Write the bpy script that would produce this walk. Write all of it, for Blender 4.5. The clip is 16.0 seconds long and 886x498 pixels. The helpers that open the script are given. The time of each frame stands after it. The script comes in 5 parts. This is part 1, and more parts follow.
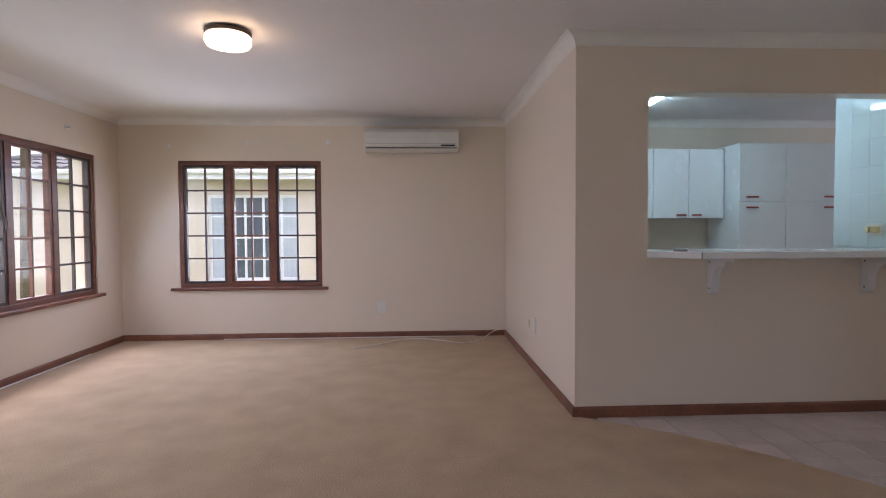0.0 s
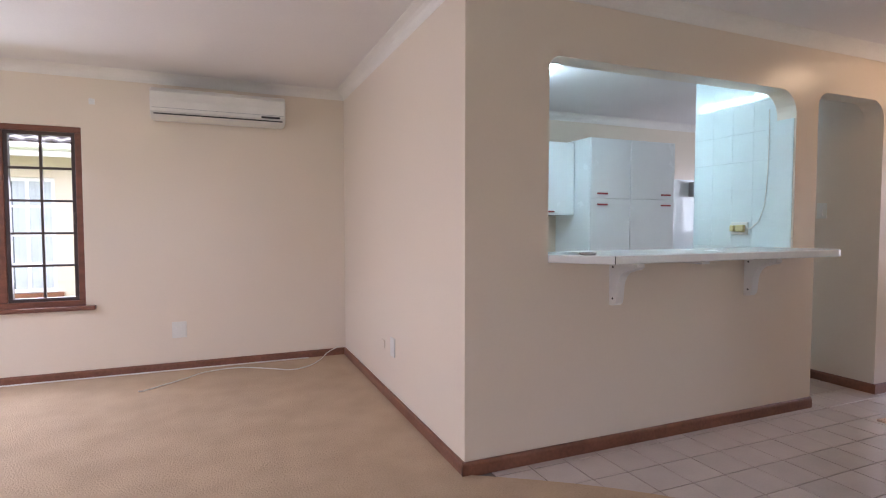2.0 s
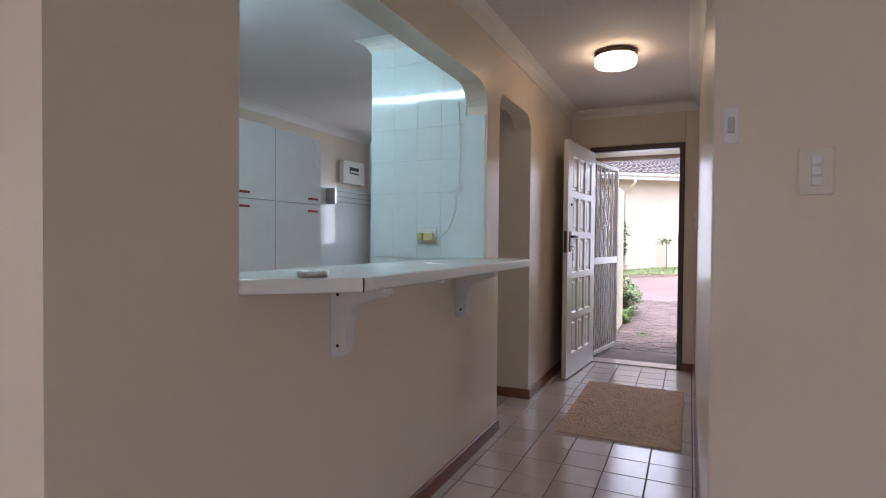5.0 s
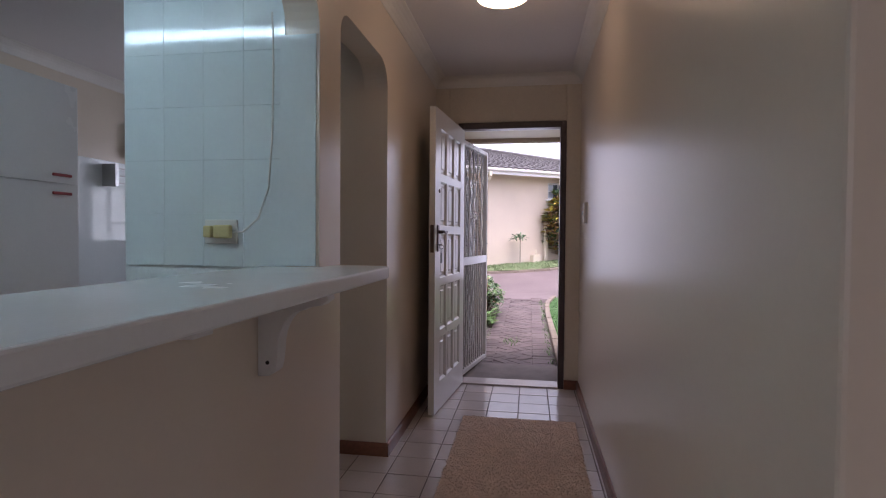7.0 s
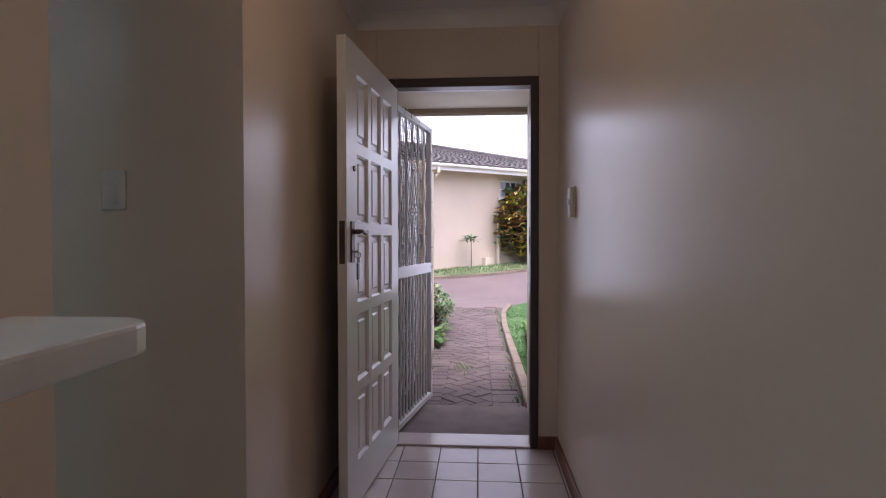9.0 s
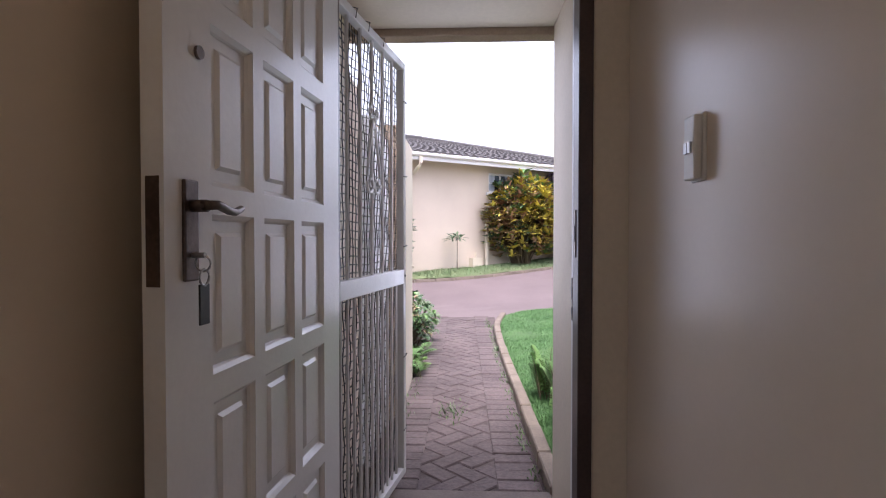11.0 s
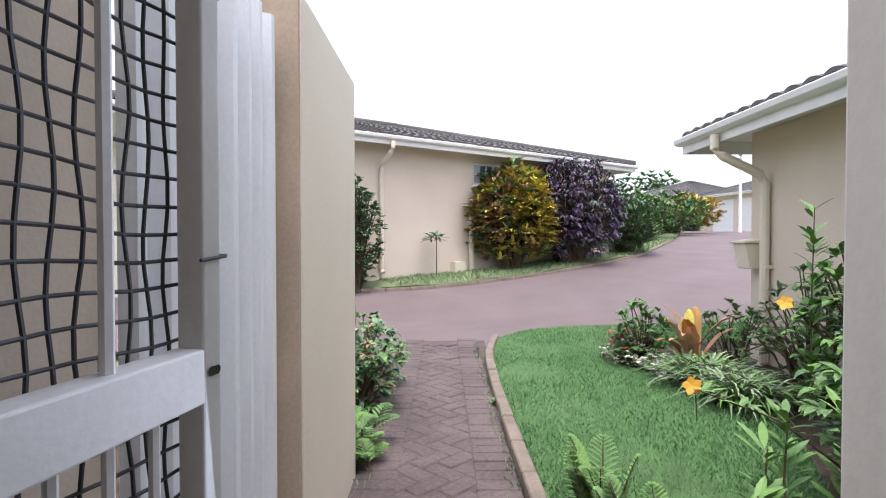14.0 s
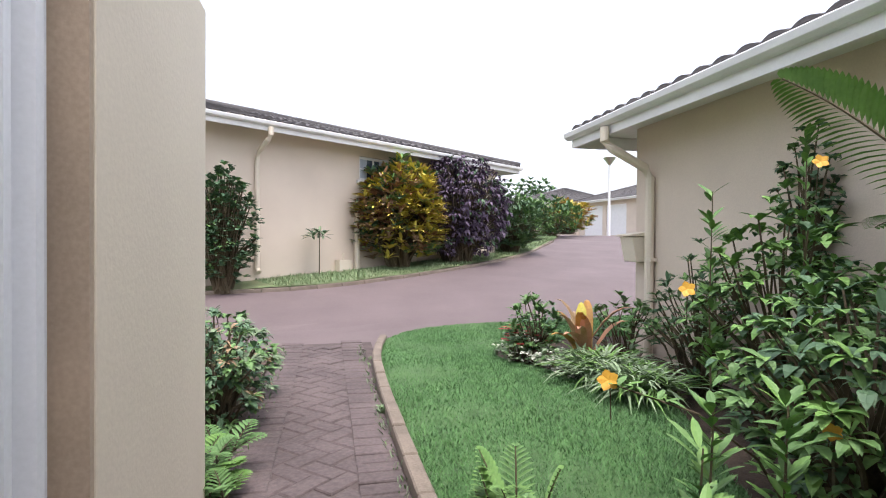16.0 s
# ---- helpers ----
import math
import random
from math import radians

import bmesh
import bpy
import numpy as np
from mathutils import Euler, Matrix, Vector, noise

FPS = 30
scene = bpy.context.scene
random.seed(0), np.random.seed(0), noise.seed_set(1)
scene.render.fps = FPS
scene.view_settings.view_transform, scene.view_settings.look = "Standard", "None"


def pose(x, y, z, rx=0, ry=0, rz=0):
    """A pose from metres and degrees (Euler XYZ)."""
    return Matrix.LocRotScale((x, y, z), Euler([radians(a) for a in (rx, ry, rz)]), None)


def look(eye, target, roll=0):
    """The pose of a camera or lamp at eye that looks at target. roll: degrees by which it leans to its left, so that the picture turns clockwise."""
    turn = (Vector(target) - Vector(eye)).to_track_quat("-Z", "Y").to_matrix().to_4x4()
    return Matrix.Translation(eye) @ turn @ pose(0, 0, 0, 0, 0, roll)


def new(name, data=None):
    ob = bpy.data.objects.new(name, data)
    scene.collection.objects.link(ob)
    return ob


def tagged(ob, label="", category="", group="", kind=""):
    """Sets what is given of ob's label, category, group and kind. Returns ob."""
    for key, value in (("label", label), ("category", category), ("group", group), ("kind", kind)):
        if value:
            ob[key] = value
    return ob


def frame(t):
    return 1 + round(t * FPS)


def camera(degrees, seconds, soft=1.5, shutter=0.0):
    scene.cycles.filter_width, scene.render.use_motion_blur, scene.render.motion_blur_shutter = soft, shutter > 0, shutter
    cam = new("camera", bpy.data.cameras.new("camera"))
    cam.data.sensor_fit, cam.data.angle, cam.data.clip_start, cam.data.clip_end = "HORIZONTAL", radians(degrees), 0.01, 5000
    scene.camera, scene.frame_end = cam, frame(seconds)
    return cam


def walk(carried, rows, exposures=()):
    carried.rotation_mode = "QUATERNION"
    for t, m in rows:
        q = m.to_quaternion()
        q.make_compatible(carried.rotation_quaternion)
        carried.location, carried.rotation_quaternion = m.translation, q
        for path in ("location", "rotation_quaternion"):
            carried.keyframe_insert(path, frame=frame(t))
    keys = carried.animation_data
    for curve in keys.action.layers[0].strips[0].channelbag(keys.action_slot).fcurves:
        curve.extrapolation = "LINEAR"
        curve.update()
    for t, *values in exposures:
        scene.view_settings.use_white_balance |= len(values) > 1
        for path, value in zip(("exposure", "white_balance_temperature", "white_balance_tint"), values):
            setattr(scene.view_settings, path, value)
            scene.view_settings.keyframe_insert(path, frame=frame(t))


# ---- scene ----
cam = camera(79.5, 16.0, soft=1.1)
PATH = [
    (0, (0.384, 0.548, 1.219), (0.485, 2.544, 1.145), -0.3),
    (0.5, (0.384, 0.796, 1.207), (0.592, 2.784, 1.137), -0.1),
    (1, (0.399, 1.054, 1.188), (0.773, 3.018, 1.117), 0.0),
    (1.5, (0.384, 1.323, 1.213), (0.904, 3.253, 1.13), -0.1),
    (2, (0.316, 1.592, 1.228), (1.090, 3.434, 1.136), 0.0),
    (2.5, (0.363, 1.809, 1.207), (1.384, 3.526, 1.121), 0.3),
    (3, (0.416, 2.037, 1.190), (1.612, 3.639, 1.129), 0.5),
    (3.5, (0.484, 2.247, 1.206), (1.812, 3.741, 1.140), 0.7),
    (4, (0.531, 2.461, 1.179), (2.062, 3.747, 1.131), 0.9),
    (4.5, (0.646, 2.637, 1.174), (2.352, 3.68, 1.132), 0.6),
    (5, (0.821, 2.821, 1.184), (2.636, 3.662, 1.148), 0.5),
    (5.2, (0.884, 2.891, 1.177), (2.73, 3.659, 1.145), 0.6),
    (7.3, (2.093, 3.168, 1.19), (4.074, 3.437, 1.142), 0.4),
    (7.5, (2.206, 3.185, 1.189), (4.191, 3.421, 1.143), 0.4),
    (8, (2.505, 3.198, 1.180), (4.498, 3.371, 1.134), 0.2),
    (8.5, (2.822, 3.196, 1.192), (4.816, 3.346, 1.149), -0.0),
    (11, (4.485, 3.274, 1.162), (6.483, 3.348, 1.12), -0.0),
    (11.5, (4.847, 3.266, 1.165), (6.846, 3.33, 1.123), -0.1),
    (12, (5.157, 3.262, 1.151), (7.156, 3.32, 1.11), -0.1),
    (12.5, (5.475, 3.263, 1.164), (7.474, 3.306, 1.124), -0.2),
    (13, (5.797, 3.24, 1.159), (7.796, 3.272, 1.12), -0.2),
    (13.5, (6.089, 3.247, 1.144), (8.088, 3.271, 1.105), -0.1),
    (14, (6.348, 3.261, 1.146), (8.347, 3.264, 1.107), -0.0),
    (14.5, (6.534, 3.249, 1.105), (8.533, 3.193, 1.069), 0.1),
    (15, (6.688, 3.256, 1.052), (8.683, 3.115, 1.017), 0.2),
    (15.5, (6.77, 3.24, 1.035), (8.753, 2.98, 1.006), 0.4),
    (16, (6.792, 3.239, 1.031), (8.748, 2.819, 1.007), 0.4),
]
EXPOSURES = [(0.0, 2.55, 6100, 26), (1.5, 3.05, 6100, 27), (2.5, 3.35, 6200, 25), (3.5, 3.2, 6200, 25), (4.2, 2.95, 6200, 24), (5.2, 2.55, 6200, 24),
             (7.3, 1.85, 6200, 31), (8.6, 1.8, 6200, 30), (11.0, 1.95, 6150, 23), (12.3, 1.8, 6150, 20), (13.0, 1.6, 6150, 18), (14.5, 1.55, 6300, 14), (16.0, 1.5, 6350, 14)]
walk(cam, [(t, look(eye, target, roll)) for t, eye, target, roll in PATH], EXPOSURES)

# ---- world and lights ----
world = bpy.data.worlds.new("overcast_sky")
scene.world = world
world.use_nodes = True
wn, wl = world.node_tree.nodes, world.node_tree.links
sky = wn.new("ShaderNodeTexSky")
sky.sky_type = 'NISHITA'
sky.sun_disc = False
sky.sun_elevation, sky.sun_rotation = radians(73), radians(260)
sky.dust_density, sky.air_density = 4.0, 1.0
grey = wn.new("ShaderNodeHueSaturation")
grey.inputs["Saturation"].default_value = 0.4
wl.new(sky.outputs[0], grey.inputs["Color"])
wl.new(grey.outputs[0], wn["Background"].inputs["Color"])
SKY = 0.15
wn["Background"].inputs["Strength"].default_value = SKY

sun_data = bpy.data.lights.new("sun", 'SUN')
sun_data.energy, sun_data.angle, sun_data.color = 0.5, radians(25), (1.0, 0.98, 0.95)
sun = new("sun", sun_data)
sun.matrix_world = look((-6.0, -1.0, 20), (0, 0, 0))


def area_light(name, eye, target, sx, sy, watts, color):
    d = bpy.data.lights.new(name, 'AREA')
    d.shape, d.size, d.size_y, d.energy, d.color = 'RECTANGLE', sx, sy, watts, color
    ob = new(name, d)
    ob.matrix_world = look(eye, target)
    return ob


area_light("window_daylight_north", (-1.44, 6.72, 1.28), (-1.3, 3.0, -0.6), 1.5, 1.36, 5, (0.78, 0.86, 1.0))
area_light("window_daylight_west", (-3.02, 4.15, 1.28), (0.4, 3.6, -0.5), 3.7, 1.36, 6.0, (0.78, 0.86, 1.0))
# fill from an assumed, unseen south window, added to brighten the hatch wall
area_light("added_daylight_south", (-0.3, -1.78, 1.28), (0.3, 2.0, 0.2), 2.9, 1.36, 4.0, (0.78, 0.86, 1.0))

area_light("doorway_daylight", (6.95, 3.25, 1.4), (3.0, 3.3, 1.0), 0.6, 1.2, 0.9, (0.76, 0.84, 1.0))

# ---- materials ----


def material(name, color, rough=0.6, metal=0.0, var=0.12, scale=6.0, fine=90.0, bump=0.1, second=None, spec=0.5,
             coat=0.0, per_piece=0.0, stretch=(1, 1, 1), stain=0.0):
    """A surface with broad variation, fine grain and relief."""
    m = bpy.data.materials.new(name)
    m.use_nodes = True
    n, l = m.node_tree.nodes, m.node_tree.links
    b = n["Principled BSDF"]
    b.inputs["Roughness"].default_value, b.inputs["Metallic"].default_value = rough, metal
    b.inputs["Specular IOR Level"].default_value = spec
    b.inputs["Coat Weight"].default_value = coat
    co = n.new("ShaderNodeTexCoord")
    mp = n.new("ShaderNodeMapping")
    mp.inputs["Scale"].default_value = stretch
    geo = n.new("ShaderNodeNewGeometry")
    l.new(geo.outputs["Position"], mp.inputs["Vector"])
    broad, grain = n.new("ShaderNodeTexNoise"), n.new("ShaderNodeTexNoise")
    for t, s in ((broad, scale), (grain, fine)):
        t.inputs["Scale"].default_value, t.inputs["Detail"].default_value = s, 4
        l.new(mp.outputs[0], t.inputs["Vector"])
    mix = n.new("ShaderNodeMix")
    mix.data_type = 'RGBA'
    c2 = second or tuple(c * (1 - 2.2 * var) for c in color)
    mix.inputs["A"].default_value, mix.inputs["B"].default_value = (*color, 1), (*c2, 1)
    ramp = n.new("ShaderNodeMapRange")
    ramp.inputs["From Min"].default_value, ramp.inputs["From Max"].default_value = 0.35, 0.68
    add = n.new("ShaderNodeMath")
    add.operation = 'MULTIPLY_ADD'
    l.new(grain.outputs["Fac"], add.inputs[0])
    add.inputs[1].default_value = 0.45
    sc = n.new("ShaderNodeMath")
    sc.operation = 'MULTIPLY'
    l.new(broad.outputs["Fac"], sc.inputs[0])
    sc.inputs[1].default_value = 0.6
    l.new(sc.outputs[0], add.inputs[2])
    l.new(add.outputs[0], ramp.inputs["Value"])
    l.new(ramp.outputs[0], mix.inputs["Factor"])
    out = mix.outputs["Result"]
    if per_piece:
        oi = n.new("ShaderNodeObjectInfo")
        mr = n.new("ShaderNodeMapRange")
        mr.inputs["To Min"].default_value, mr.inputs["To Max"].default_value = 1 - per_piece, 1 + per_piece
        l.new(oi.outputs["Random"], mr.inputs["Value"])
        hs = n.new("ShaderNodeHueSaturation")
        l.new(mr.outputs[0], hs.inputs["Value"])
        l.new(out, hs.inputs["Color"])
        out = hs.outputs[0]
    l.new(out, b.inputs["Base Color"])
    if bump:
        bp = n.new("ShaderNodeBump")
        bp.inputs["Strength"].default_value, bp.inputs["Distance"].default_value = bump, 0.01
        l.new(grain.outputs["Fac"], bp.inputs["Height"])
        l.new(bp.outputs[0], b.inputs["Normal"])
    rv = n.new("ShaderNodeMapRange")
    rv.inputs["To Min"].default_value, rv.inputs["To Max"].default_value = max(0.02, rough - 0.07), min(1, rough + 0.07)
    l.new(broad.outputs["Fac"], rv.inputs["Value"])
    l.new(rv.outputs[0], b.inputs["Roughness"])
    return m


def leaf_material(name, color, second, rough=0.6):
    m = material(name, color, rough, var=0.2, scale=9, fine=60, bump=0.08, second=second)
    b = m.node_tree.nodes["Principled BSDF"]
    b.inputs["Subsurface Weight"].default_value = 0.0
    return m


def glowing(name, color, strength):
    m = bpy.data.materials.new(name)
    m.use_nodes = True
    b = m.node_tree.nodes["Principled BSDF"]
    b.inputs["Base Color"].default_value = (*color, 1)
    b.inputs["Emission Color"].default_value = (*color, 1)
    b.inputs["Emission Strength"].default_value = strength
    return m


def glass_material():
    m = bpy.data.materials.new("clear_glass")
    m.use_nodes = True
    n, l = m.node_tree.nodes, m.node_tree.links
    n.remove(n["Principled BSDF"])
    tr, gl, mx = n.new("ShaderNodeBsdfTransparent"), n.new("ShaderNodeBsdfGlossy"), n.new("ShaderNodeMixShader")
    mx.inputs[0].default_value = 0.04
    gl.inputs["Roughness"].default_value = 0.02
    tr.inputs["Color"].default_value = (0.95, 0.97, 0.96, 1)
    l.new(tr.outputs[0], mx.inputs[1])
    l.new(gl.outputs[0], mx.inputs[2])
    l.new(mx.outputs[0], n["Material Output"].inputs["Surface"])
    return m


CREAM = material("cream_wall_paint", (0.74, 0.645, 0.535), 0.3, var=0.015, scale=1.3, fine=60, bump=0.0)
for link in [k for k in CREAM.node_tree.links if k.to_socket.name == "Roughness"]:
    CREAM.node_tree.links.remove(link)
CEIL = material("white_ceiling_paint", (0.78, 0.75, 0.735), 0.75, var=0.03, scale=1.1, fine=120, bump=0.05)
CORNICE = material("white_cornice_plaster", (0.78, 0.75, 0.7), 0.6, var=0.03, bump=0.04)
WOOD = material("reddish_varnished_wood", (0.21, 0.075, 0.042), 0.32, var=0.2, scale=5, fine=60, bump=0.12, stretch=(1, 1, 5))
SKIRT = material("brown_varnished_skirting", (0.25, 0.1, 0.058), 0.35, var=0.2, scale=4, fine=50, bump=0.1)
DARKWOOD = material("dark_brown_frame_paint", (0.06, 0.035, 0.03), 0.4, var=0.2, bump=0.08)
CARPET = material("beige_pile_carpet", (0.52, 0.39, 0.27), 0.95, var=0.08, scale=4.0, fine=110, bump=0.6, spec=0.1)
TILE = material("glazed_pinkish_floor_tile", (0.62, 0.55, 0.52), 0.16, var=0.07, scale=5, fine=120, bump=0.03, per_piece=0.06)
GROUT = material("brown_tile_grout", (0.2, 0.16, 0.14), 0.85, var=0.15, bump=0.2)
WHITE = material("white_gloss_paint", (0.76, 0.75, 0.73), 0.3, var=0.03, scale=4, fine=70, bump=0.05)
MELAMINE = material("white_melamine", (0.8, 0.82, 0.82), 0.25, var=0.02, scale=3, bump=0.02)
PLASTIC = material("white_plastic", (0.76, 0.75, 0.7), 0.35, var=0.04, bump=0.02)
PLATE = material("cream_plastic", (0.74, 0.67, 0.58), 0.4, var=0.04, bump=0.02)
YPLASTIC = material("yellowed_plastic", (0.72, 0.62, 0.3), 0.4, var=0.06, bump=0.02)
DARK = material("black_plastic", (0.02, 0.02, 0.022), 0.4, var=0.1, bump=0.02)
RED = material("dark_red_plastic", (0.33, 0.04, 0.04), 0.35, var=0.1, bump=0.02)
STEEL = material("dull_steel", (0.5, 0.5, 0.5), 0.35, metal=1.0, var=0.12, bump=0.05)
BRONZE = material("aged_bronze_metal", (0.16, 0.12, 0.1), 0.4, metal=0.8, var=0.2, bump=0.08)
KTILE = material("pale_glazed_wall_tile", (0.7, 0.77, 0.77), 0.08, var=0.02, scale=3, fine=60, bump=0.015, per_piece=0.015)
KGROUT = material("white_wall_grout", (0.78, 0.83, 0.83), 0.7, var=0.05, bump=0.05)
MAT = material("brown_doormat_pile", (0.8, 0.62, 0.5), 0.98, var=0.09, scale=14, fine=260, bump=0.4, spec=0.05)
PLASTER = material("beige_outside_plaster", (0.66, 0.56, 0.46), 0.8, var=0.06, scale=1.2, fine=110, bump=0.12)
PLASTER2 = material("cream_outside_plaster", (0.7, 0.62, 0.5), 0.7, var=0.05, scale=1.1, fine=60, bump=0.1)
# darker plaster tone; on the garden wall's end it carries that side's shade
STRIPWALL = material("darker_tan_plaster", (0.46, 0.36, 0.27), 0.85, var=0.12, scale=3, bump=0.1)
SHEET = material("white_coated_sheet_metal", (0.78, 0.8, 0.84), 0.35, var=0.05, scale=2, bump=0.03)
GATEP = material("white_painted_steel", (0.74, 0.73, 0.72), 0.4, var=0.05, scale=8, bump=0.06)
NET = material("black_wire_netting", (0.03, 0.028, 0.03), 0.5, var=0.1, bump=0.0)
PAVER = material("brown_clay_paver", (0.15, 0.112, 0.107), 0.8, var=0.26, scale=2.2, fine=45, bump=0.5, per_piece=0.06)
ROADM = material("brown_paved_road", (0.16, 0.121, 0.12), 0.75, var=0.1, scale=1.1, fine=40, bump=0.35)
PAVER_BED = material("dark_joint_sand", (0.12, 0.09, 0.083), 0.95, var=0.25, scale=8, bump=0.4)
SOIL = material("dark_garden_soil", (0.09, 0.06, 0.04), 0.95, var=0.3, scale=9, bump=0.7)
GRASSG = material("lawn_ground", (0.085, 0.17, 0.05), 0.95, var=0.2, scale=5, fine=60, bump=0.8, second=(0.055, 0.1, 0.04))
VERGE = material("thin_verge_grass", (0.13, 0.21, 0.08), 0.95, var=0.2, scale=5, fine=70, bump=0.8, second=(0.2, 0.2, 0.11))
KERB = material("weathered_concrete_edging", (0.25, 0.2, 0.155), 0.9, var=0.2, scale=6, bump=0.3)
ROOF = material("grey_brown_concrete_tile", (0.115, 0.105, 0.105), 0.8, var=0.2, scale=4, fine=60, bump=0.3)
FASCIA = material("white_gutter_paint", (0.78, 0.77, 0.77), 0.45, var=0.04, bump=0.03)
GLASS = glass_material()
DKGLASS = material("dark_window_glass", (0.08, 0.1, 0.13), 0.05, var=0.1, bump=0.0)
CURTAIN = material("pale_curtain_cloth", (0.5, 0.54, 0.6), 0.9, var=0.1, bump=0.1)
OPAL = glowing("lit_opal_glass", (1.0, 0.74, 0.44), 1.9)
TUBE = glowing("lit_fluorescent_tube", (0.6, 0.93, 1.0), 13.5)
STEM = material("brown_green_stem", (0.12, 0.09, 0.05), 0.8, var=0.2, bump=0.2)
L_GREEN = leaf_material("mid_green_leaf", (0.15, 0.28, 0.08), (0.09, 0.18, 0.055))
L_DARK = leaf_material("dark_green_leaf", (0.095, 0.18, 0.085), (0.06, 0.12, 0.06))
L_LIGHT = leaf_material("light_green_leaf", (0.18, 0.33, 0.075), (0.11, 0.23, 0.05))
L_GREY = leaf_material("grey_green_leaf", (0.22, 0.3, 0.17), (0.14, 0.2, 0.1))
L_YELLOW = leaf_material("yellow_leaf", (0.62, 0.5, 0.07), (0.42, 0.38, 0.06))
L_RED = leaf_material("reddish_brown_leaf", (0.3, 0.14, 0.07), (0.19, 0.1, 0.05))
L_ORANGE = leaf_material("orange_leaf", (0.5, 0.26, 0.05), (0.3, 0.16, 0.05))
L_PURPLE = leaf_material("purple_leaf", (0.125, 0.085, 0.135), (0.075, 0.052, 0.085), 0.7)
L_BRONZE = leaf_material("bronze_pink_leaf", (0.46, 0.21, 0.11), (0.55, 0.3, 0.2))
L_DRY = leaf_material("dry_tan_leaf", (0.4, 0.28, 0.16), (0.28, 0.18, 0.1))
P_YELLOW = leaf_material("yellow_petal", (0.75, 0.42, 0.05), (0.65, 0.33, 0.03))
P_RED = leaf_material("red_petal", (0.45, 0.03, 0.03), (0.3, 0.02, 0.02))
P_WHITE = leaf_material("white_petal", (0.7, 0.68, 0.6), (0.55, 0.55, 0.45))
GRASSB = leaf_material("lawn_blade", (0.13, 0.28, 0.085), (0.07, 0.17, 0.055), 0.6)
GRASSV = leaf_material("dry_verge_blade", (0.15, 0.26, 0.11), (0.2, 0.23, 0.12), 0.7)
L_PALE = leaf_material("pale_striped_leaf", (0.38, 0.47, 0.31), (0.24, 0.34, 0.18))

# ---- mesh helpers ----


def finish(name, bm, mats, parent=None, smooth=False, bevel=0.0, segs=2):
    me = bpy.data.meshes.new(name)
    bmesh.ops.recalc_face_normals(bm, faces=bm.faces[:]) if bevel or smooth else None
    bm.to_mesh(me)
    bm.free()
    for m in (mats if isinstance(mats, (list, tuple)) else [mats]):
        me.materials.append(m)
    if smooth:
        for p in me.polygons:
            p.use_smooth = True
    ob = new(name, me)
    if bevel:
        mod = ob.modifiers.new("bevel", 'BEVEL')
        mod.width, mod.segments, mod.limit_method, mod.angle_limit = bevel, segs, 'ANGLE', radians(35)
    if parent:
        ob.parent = parent
    return ob


def add_box(bm, x0, x1, y0, y1, z0, z1, mat=0, m=None):
    v = [bm.verts.new((x, y, z)) for z in (z0, z1) for y in (y0, y1) for x in (x0, x1)]
    if m:
        for q in v:
            q.co = m @ q.co
    for f in ((0, 2, 3, 1), (4, 5, 7, 6), (0, 1, 5, 4), (2, 6, 7, 3), (0, 4, 6, 2), (1, 3, 7, 5)):
        bm.faces.new([v[i] for i in f]).material_index = mat
    return v


def add_prism(bm, pts, axis, a, b, mat=0, m=None):
    """A polygon of pairs, swept along an axis from a to b. Pairs are the two other axes in order."""
    def put(p, w):
        c = {'x': (w, p[0], p[1]), 'y': (p[0], w, p[1]), 'z': (p[0], p[1], w)}[axis]
        v = Vector(c)
        return bm.verts.new(m @ v if m else v)
    lo, hi = [put(p, a) for p in pts], [put(p, b) for p in pts]
    n = len(pts)
    fs = [bm.faces.new(lo[::-1]), bm.faces.new(hi)]
    for i in range(n):
        fs.append(bm.faces.new((lo[i], lo[(i + 1) % n], hi[(i + 1) % n], hi[i])))
    for f in fs:
        f.material_index = mat


def add_tube(bm, pts, r, sides=6, mat=0, taper=1.0):
    """A round bar along points."""
    pts = [Vector(p) for p in pts]
    rings = []
    for i, p in enumerate(pts):
        d = (pts[min(i + 1, len(pts) - 1)] - pts[max(i - 1, 0)]).normalized()
        a = d.cross(Vector((0, 0, 1)) if abs(d.z) < 0.9 else Vector((1, 0, 0))).normalized()
        b = d.cross(a)
        rr = r * (1 + (taper - 1) * i / max(1, len(pts) - 1))
        rings.append([bm.verts.new(p + rr * (a * math.cos(6.28319 * k / sides) + b * math.sin(6.28319 * k / sides))) for k in range(sides)])
    for q, w in zip(rings, rings[1:]):
        for k in range(sides):
            bm.faces.new((q[k], q[(k + 1) % sides], w[(k + 1) % sides], w[k])).material_index = mat
    for ring in (rings[0][::-1], rings[-1]):
        bm.faces.new(ring).material_index = mat


def add_lathe(bm, prof, cx, cy, sides=32, mat=0):
    """A profile of (radius, z) turned round an upright axis."""
    rings = [[bm.verts.new((cx + r * math.cos(6.28319 * k / sides), cy + r * math.sin(6.28319 * k / sides), z)) for k in range(sides)] for r, z in prof]
    for q, w in zip(rings, rings[1:]):
        for k in range(sides):
            bm.faces.new((q[k], q[(k + 1) % sides], w[(k + 1) % sides], w[k])).material_index = mat
    bm.faces.new(rings[0][::-1]).material_index = mat
    bm.faces.new(rings[-1]).material_index = mat


def box(name, x0, x1, y0, y1, z0, z1, mat, parent=None, bevel=0.0, m=None):
    bm = bmesh.new()
    add_box(bm, x0, x1, y0, y1, z0, z1, 0, m)
    return finish(name, bm, mat, parent, bevel=bevel)


